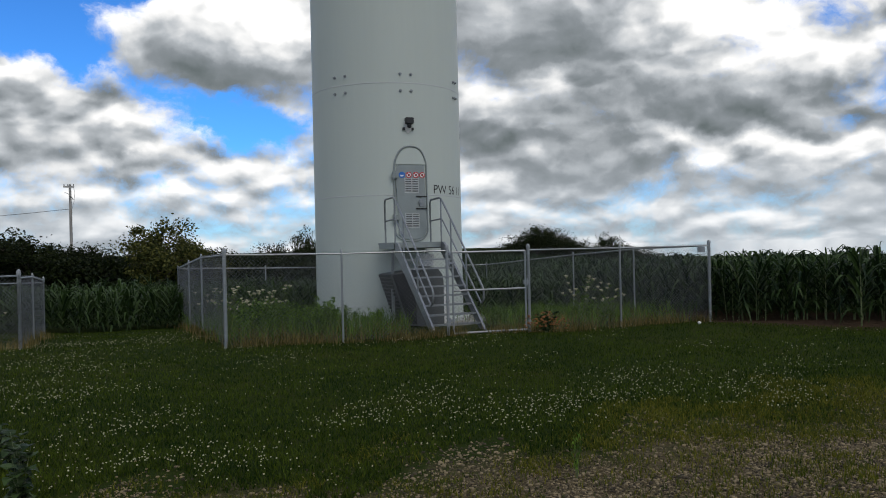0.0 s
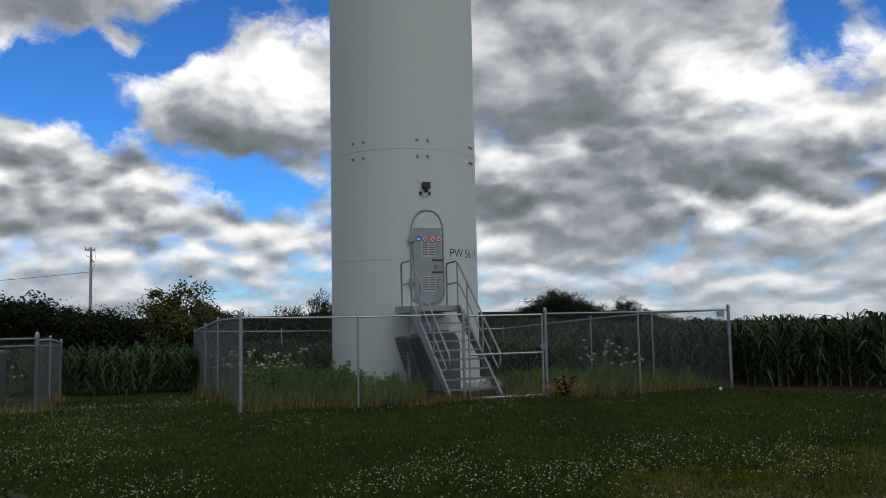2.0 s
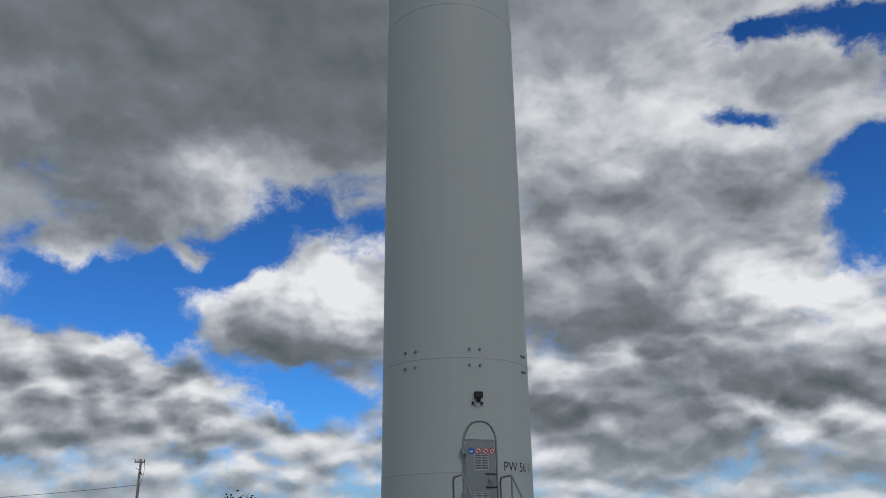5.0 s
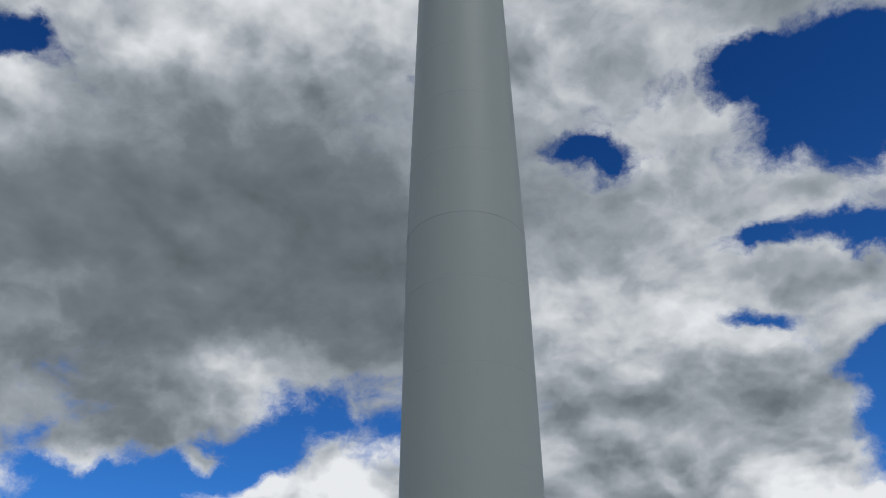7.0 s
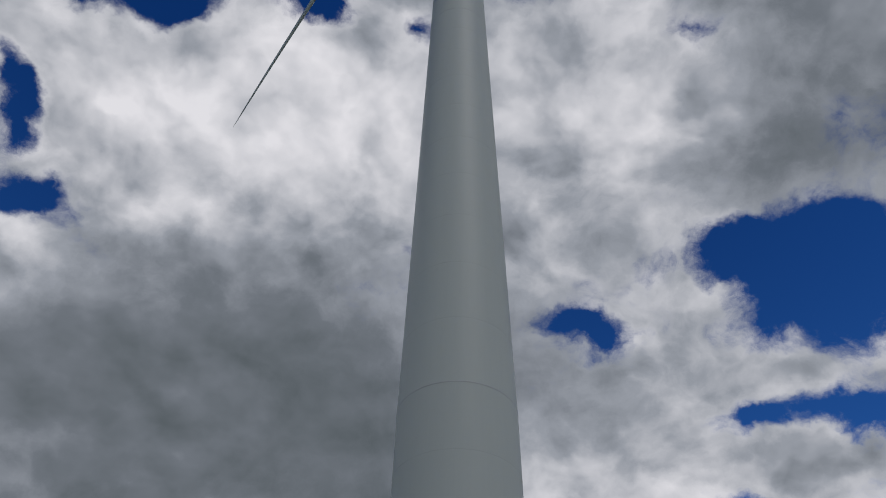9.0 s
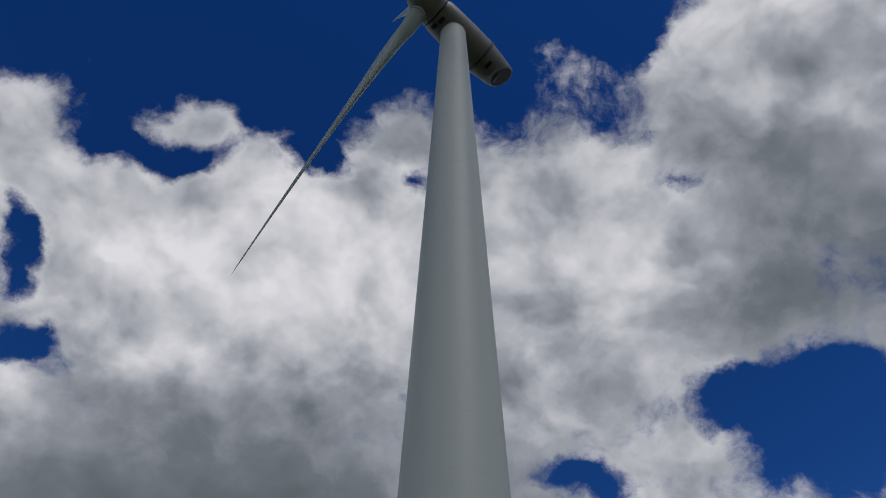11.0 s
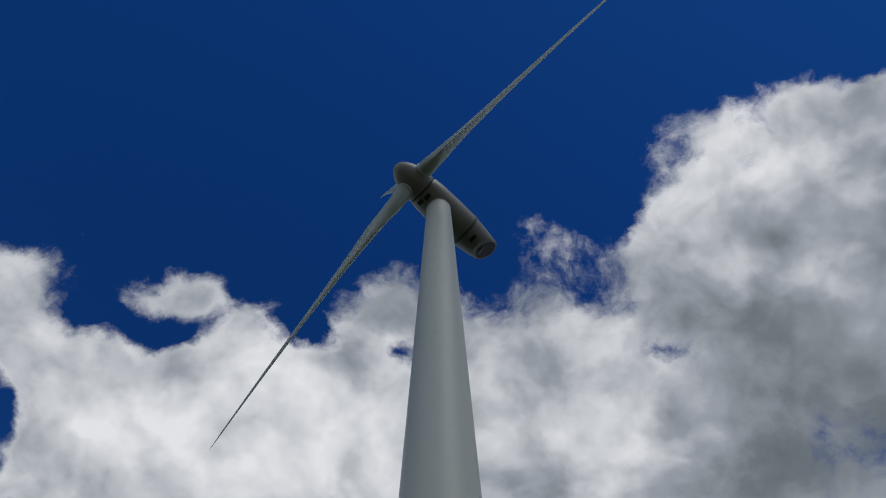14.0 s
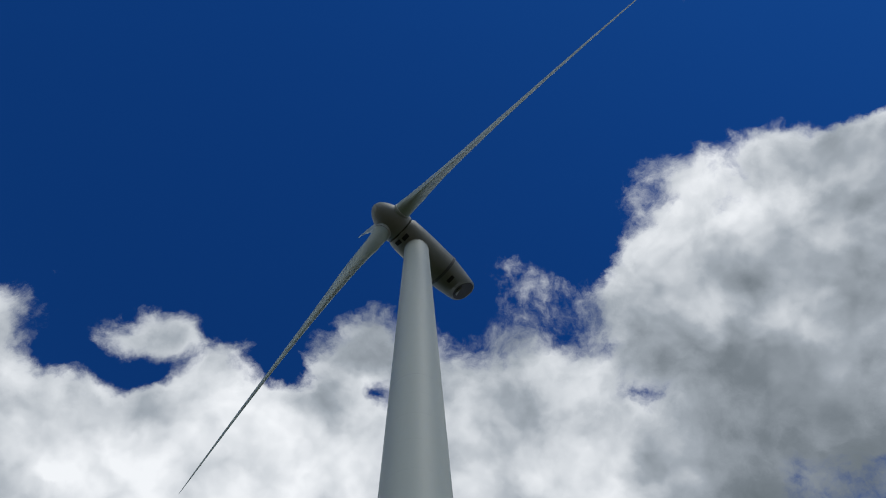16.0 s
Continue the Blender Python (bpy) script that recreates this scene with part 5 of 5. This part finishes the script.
def blades(name, pts, hgt, width, mat, label, category, lean=0.5):
    """Grass: each blade two joined triangles, bent over at random."""
    n = len(pts)
    a = rng.uniform(0, 6.28, n)
    hgt = hgt * rng.uniform(0.5, 1.25, n)
    b = rng.uniform(0, 6.28, n)
    ln = hgt * lean * rng.uniform(0.1, 1.0, n)
    dx, dy = np.cos(a) * width / 2, np.sin(a) * width / 2
    base = pts.copy()
    base[:, 2] -= 0.01
    p0 = base + np.column_stack([dx, dy, np.zeros(n)])
    p1 = base - np.column_stack([dx, dy, np.zeros(n)])
    mid = base + np.column_stack([np.cos(b) * ln * 0.35, np.sin(b) * ln * 0.35, hgt * 0.6])
    p2 = mid - np.column_stack([dx, dy, np.zeros(n)]) * 0.75
    p3 = base + np.column_stack([np.cos(b) * ln, np.sin(b) * ln, hgt])
    p4 = mid + np.column_stack([dx, dy, np.zeros(n)]) * 0.75
    v = np.stack([p0, p1, p2, p3, p4], axis=1).reshape(-1, 3)
    k = np.arange(n)[:, None] * 5
    t = np.concatenate([k + np.array([0, 1, 2]), k + np.array([0, 2, 4]), k + np.array([4, 2, 3])])
    return stuff(name, v, t, mat, label, category)


def wedge(n, y0, y1, power=1.0, spread=0.66):
    """Places on the ground that thicken towards the near end."""
    y = y0 + (y1 - y0) * rng.uniform(0, 1, n) ** power
    x = y * 0.07 + rng.uniform(-spread, spread, n) * (y + 0.5)
    return np.column_stack([x, y, ground_z(x, y)])


in_yard = lambda p: (p[:, 1] > 15.35 + 0.2425 * (p[:, 0] + 3.22)) & (p[:, 0] > -3.3 - 0.365 * (p[:, 1] - 15.3)) & (p[:, 0] < 7.5 - 0.48 * (p[:, 1] - 17.9))
lawn = wedge(210000, 5.2, 23.0, 1.35)
track = edge_of_gravel(lawn[:, 0], lawn[:, 1])
keep = (track < 0.1) | (rng.uniform(size=len(lawn)) < 0.035)
keep &= ~((lawn[:, 0] > 7.2) & (lawn[:, 1] + 0.55 * lawn[:, 0] > 21.2))
lawn = lawn[keep & ~in_yard(lawn)]
blades("lawn_grass", lawn, 0.055, 0.011, M_GRASS, "short mown green grass", "grass", 0.9)
tuft = wedge(2200, 5.0, 10.5)
tuft = tuft[(tuft[:, 0] > 1.6) & (tuft[:, 1] > 6.9) | (rng.uniform(size=len(tuft)) < 0.20)]
tuft = tuft[edge_of_gravel(tuft[:, 0], tuft[:, 1]) > -0.9 + 0.9 * (tuft[:, 0] < 1.5)]
tp = np.repeat(tuft, 60, axis=0)
tp[:, :2] += rng.normal(0, 0.10, (len(tp), 2))
blades("track_weeds", tp, 0.060, 0.009, M_TUFT, "yellow-green tufts growing in the gravel track", "grass", 1.1)

cl = wedge(26000, 6.0, 19.5, 1.2)
patchy = np.sin(cl[:, 0] * 1.1 + 0.6) * np.sin(cl[:, 1] * 0.9 + cl[:, 0] * 0.5) + 0.55 * np.sin(cl[:, 0] * 2.7 - cl[:, 1] * 1.9) + 0.3 * np.sin(cl[:, 1] * 3.1)
dense = np.exp(-((cl[:, 1] - 9.0) / 1.5) ** 2) * 0.9 + np.exp(-(((cl[:, 0] + 5.4) / 1.9) ** 2 + ((cl[:, 1] - 15.5) / 3.0) ** 2)) * 1.7
ok = (patchy + dense + rng.normal(0, 0.75, len(cl)) > 1.25) & (edge_of_gravel(cl[:, 0], cl[:, 1]) < -0.05) & ~in_yard(cl)
ok &= (cl[:, 0] < 6.0) | (rng.uniform(size=len(cl)) < 0.35)
cl = cl[ok]
head = []
ico_v = [(0, 0, 1), (0.89, 0, 0.45), (0.28, 0.85, 0.45), (-0.72, 0.53, 0.45), (-0.72, -0.53, 0.45), (0.28, -0.85, 0.45), (0.72, 0.53, -0.45), (-0.28, 0.85, -0.45), (-0.89, 0, -0.45), (-0.28, -0.85, -0.45), (0.72, -0.53, -0.45), (0, 0, -1)]
ico_f = [(0, 1, 2), (0, 2, 3), (0, 3, 4), (0, 4, 5), (0, 5, 1), (1, 6, 2), (2, 7, 3), (3, 8, 4), (4, 9, 5), (5, 10, 1), (6, 7, 2), (7, 8, 3), (8, 9, 4), (9, 10, 5), (10, 6, 1), (11, 7, 6), (11, 8, 7), (11, 9, 8), (11, 10, 9), (11, 6, 10)]


def pebbles(pts, size, flat):
    n = len(pts)
    iv = np.array(ico_v)
    jig = iv[None] * (1 + rng.normal(0, 0.16, (n, 12, 1)))
    v = jig * size[:, None, None] * np.array([1, 1, flat]) + pts[:, None, :]
    f = np.array(ico_f)[None] + (np.arange(n) * 12)[:, None, None]
    return v.reshape(-1, 3), f.reshape(-1, 3)


up = cl.copy()
up[:, 2] += rng.uniform(0.05, 0.10, len(cl))
v, f = pebbles(up, rng.uniform(0.0048, 0.0092, len(cl)), 0.85)
stuff("clover_flowers", v, f, M_PETAL, "small white clover heads scattered over the lawn", "clover")

gp = wedge(60000, 4.4, 9.6)
ge = edge_of_gravel(gp[:, 0], gp[:, 1])
gp = gp[(ge + rng.normal(0, 0.35, len(gp)) > 0.35)]
gp[:, 2] += 0.004
v, f = pebbles(gp, np.abs(rng.normal(0.004, 0.0055, len(gp))) + 0.0035, 0.6)
stuff("gravel", v, f, M_STONE, "loose grey-brown gravel on the track", "gravel")

# tall growth inside the yard
wp = np.column_stack([rng.uniform(-6.5, 7.4, 26000), rng.uniform(15.3, 26.0, 26000)])
wp = np.column_stack([wp, ground_z(wp[:, 0], wp[:, 1])])
clear = (np.hypot(wp[:, 0] - TX, wp[:, 1] - TY) > 2.3) & ~((wp[:, 0] > 0.4) & (wp[:, 0] < 2.5) & (wp[:, 1] < 20.5))
wp = wp[in_yard(wp) & clear]
blades("yard_grass", wp[::2], 0.50, 0.012, M_WEED, "tall uncut green grass inside the fence", "grass", 0.7)
lo = wp[1::2]
lo = lo[(lo[:, 1] < 18.0 + 0.24 * lo[:, 0] + 0.7 * np.sin(lo[:, 0] * 1.7)) | (rng.uniform(size=len(lo)) < 0.4)]
blades("dry_grass", lo, 0.34, 0.010, M_DRY, "tall dry straw-coloured grass along the fence", "grass", 0.6)
for a, b, n in ((FL, FR, 5200), (FL, BL, 1600), (A2, A0, 900), (A0, A1, 700)):
    s = rng.uniform(0, 1, n)
    q = np.column_stack([a[0] + (b[0] - a[0]) * s, a[1] + (b[1] - a[1]) * s]) + rng.normal(0, 0.14, (n, 2))
    q = np.column_stack([q, ground_z(q[:, 0], q[:, 1])])
    q = q[np.sin(q[:, 0] * 2.3) + 0.6 * np.sin(q[:, 0] * 6.1) + rng.normal(0, 0.6, n) > -0.5]
    blades("fence_grass", q, 0.22, 0.010, M_DRY, "uncut grass along the foot of the fence", "grass", 0.6)


def weed_thing(seed, h, name, label, category, bushy=60, leafw=0.05, mat=None, flower=None):
    r = random.Random(seed)
    ob = thing(name, label, category, group=name + "s in the yard")
    stems, lv, fl = [], [], []
    for i in range(7):
        a = r.uniform(0, 6.28)
        ln = h * r.uniform(0.12, 0.42)
        hh = h * r.uniform(0.65, 1.0)
        stems.append(tube([(0, 0, -0.03), (math.cos(a) * ln * 0.4, math.sin(a) * ln * 0.4, hh * 0.55), (math.cos(a) * ln, math.sin(a) * ln, hh)], [0.007, 0.005, 0.002], 5))
        for j in range(bushy // 7):
            s = r.uniform(0.15, 1.0)
            x, y, z = math.cos(a) * ln * s ** 1.3, math.sin(a) * ln * s ** 1.3, hh * s
            g = leaf_strip(r.uniform(0.10, 0.20) * h ** 0.5, leafw * r.uniform(0.6, 1.2), 0.05, r.uniform(0.0, 0.1), r.uniform(0, 6.28), 0.0, 3)
            lv.append(moved(g, Matrix.Translation((x, y, z))))
        if flower:
            fl.append(((math.cos(a) * ln, math.sin(a) * ln, hh)))
    part("stem", join(*stems), M_STALK, ob, kind="stuff")
    part("foliage", join(*lv), mat or M_WEED, ob, kind="stuff")
    if flower == "umbel":
        for c in fl[:4]:
            R_ = r.uniform(0.04, 0.068)
            d = [(c[0] + R_ * math.cos(k * math.pi / 6) * (1 if k % 2 else 0.8), c[1] + R_ * math.sin(k * math.pi / 6) * (1 if k % 2 else 0.8), c[2] + 0.012 * (k % 2)) for k in range(12)]
            cen = [(c[0], c[1], c[2] + 0.02), (c[0], c[1], c[2] - 0.05)]
            part("flower_head", (d + cen, [(k, (k + 1) % 12, 12) for k in range(12)] + [((k + 1) % 12, k, 13) for k in range(12)]), M_PETAL, ob, "flat white lacy flower head")
    if flower == "rust":
        for _ in range(110):
            a, rr = r.uniform(0, 6.28), r.uniform(0.05, 0.42)
            z = h * r.uniform(0.35, 1.0) * (1 - rr * 0.6)
            s = r.uniform(0.016, 0.030)
            part("flower", ([(x * s + math.cos(a) * rr, y * s + math.sin(a) * rr, zz * s + z) for x, y, zz in ico_v], ico_f), M_ORANGE, ob)
    return ob


lace = weed_thing(5, 1.15, "wild_carrot", "wild carrot with flat white flower heads", "wild flower", 28, 0.02, flower="umbel")
spots = []
for i in range(34):
    if i < 20:
        sy = rng.uniform(18.6, 22.5)
        spots.append((-3.3 - 0.365 * (sy - 15.3) + rng.uniform(0.4, 2.2), sy))
    elif i < 28:
        spots.append((rng.uniform(4.6, 5.6), rng.uniform(17.8, 19.2)))
    else:
        spots.append((rng.uniform(-10.8, -7.8), rng.uniform(16.4, 18.6)))
for i, (x, y) in enumerate(spots):
    k = rng.uniform(0.75, 1.15)
    m = pose(x, y, gz(x, y), 0, 0, rng.uniform(0, 360)) @ Matrix.Diagonal((k, k, k, 1))
    if i == 0:
        lace.matrix_basis = m
    else:
        copy_thing(lace, m)
weed = [weed_thing(40 + i, 0.95, "tall_weed", "bushy light green weed in the yard", "weed", 150, 0.045) for i in range(3)]
for i in range(104):
    if i < 62:
        x, y = rng.uniform(-3.3, -1.2), rng.uniform(16.9, 19.6)
    elif i < 80:
        x, y = rng.uniform(-1.4, -0.2), rng.uniform(18.2, 19.6)
    else:
        x, y = rng.uniform(2.6, 6.6), rng.uniform(18.6, 22.0)
        if x > 7.0 - 0.48 * (y - 17.9):
            x -= 2
    k = rng.uniform(0.6, 1.1) * (0.62 if i >= 62 else 0.95)
    m = pose(x, y, gz(x, y), 0, 0, rng.uniform(0, 360)) @ Matrix.Diagonal((k, k, k, 1))
    if i < 3:
        weed[i].matrix_basis = m
    else:
        copy_thing(weed[i % 3], m)
bush = weed_thing(77, 0.62, "flowering_bush", "low bush with rust-orange flowers beside the gate", "bush", 180, 0.03, mat=M_CORN, flower="rust")
bush.matrix_basis = pose(3.3, 16.25, gz(3.3, 16.25)) @ Matrix.Diagonal((1.25, 1.0, 0.8, 1))

# large-leaved plants close to the camera, at the track's edge
near_weed = weed_thing(90, 0.9, "burdock", "dark broad-leaved burdock at the edge of the track", "weed", 70, 0.16, mat=M_CORN)
near_weed.matrix_basis = pose(-2.68, 5.75, gz(-2.68, 5.75)) @ Matrix.Diagonal((0.75, 0.75, 0.6, 1))
copy_thing(near_weed, pose(-3.25, 6.8, gz(-3.25, 6.8), 0, 0, 130) @ Matrix.Diagonal((0.8, 0.8, 0.85, 1)))
sprig = weed_thing(91, 0.42, "track_sprig", "thin upright green sprig in the gravel", "weed", 40, 0.02)
sprig.matrix_basis = pose(1.46, 6.1, gz(1.46, 6.1)) @ Matrix.Diagonal((0.35, 0.35, 0.9, 1))

# a scrap of white litter by the fence's corner
litter = thing("litter", "crumpled scrap of white paper on the grass", "litter", pose(6.75, 16.5, gz(6.75, 16.5) + 0.05))
part("scrap", ([(x * 0.04 * (1 + 0.3 * math.sin(i * 2.2)), y * 0.035, z * 0.04) for i, (x, y, z) in enumerate(ico_v)], ico_f), M_WHITE, litter)
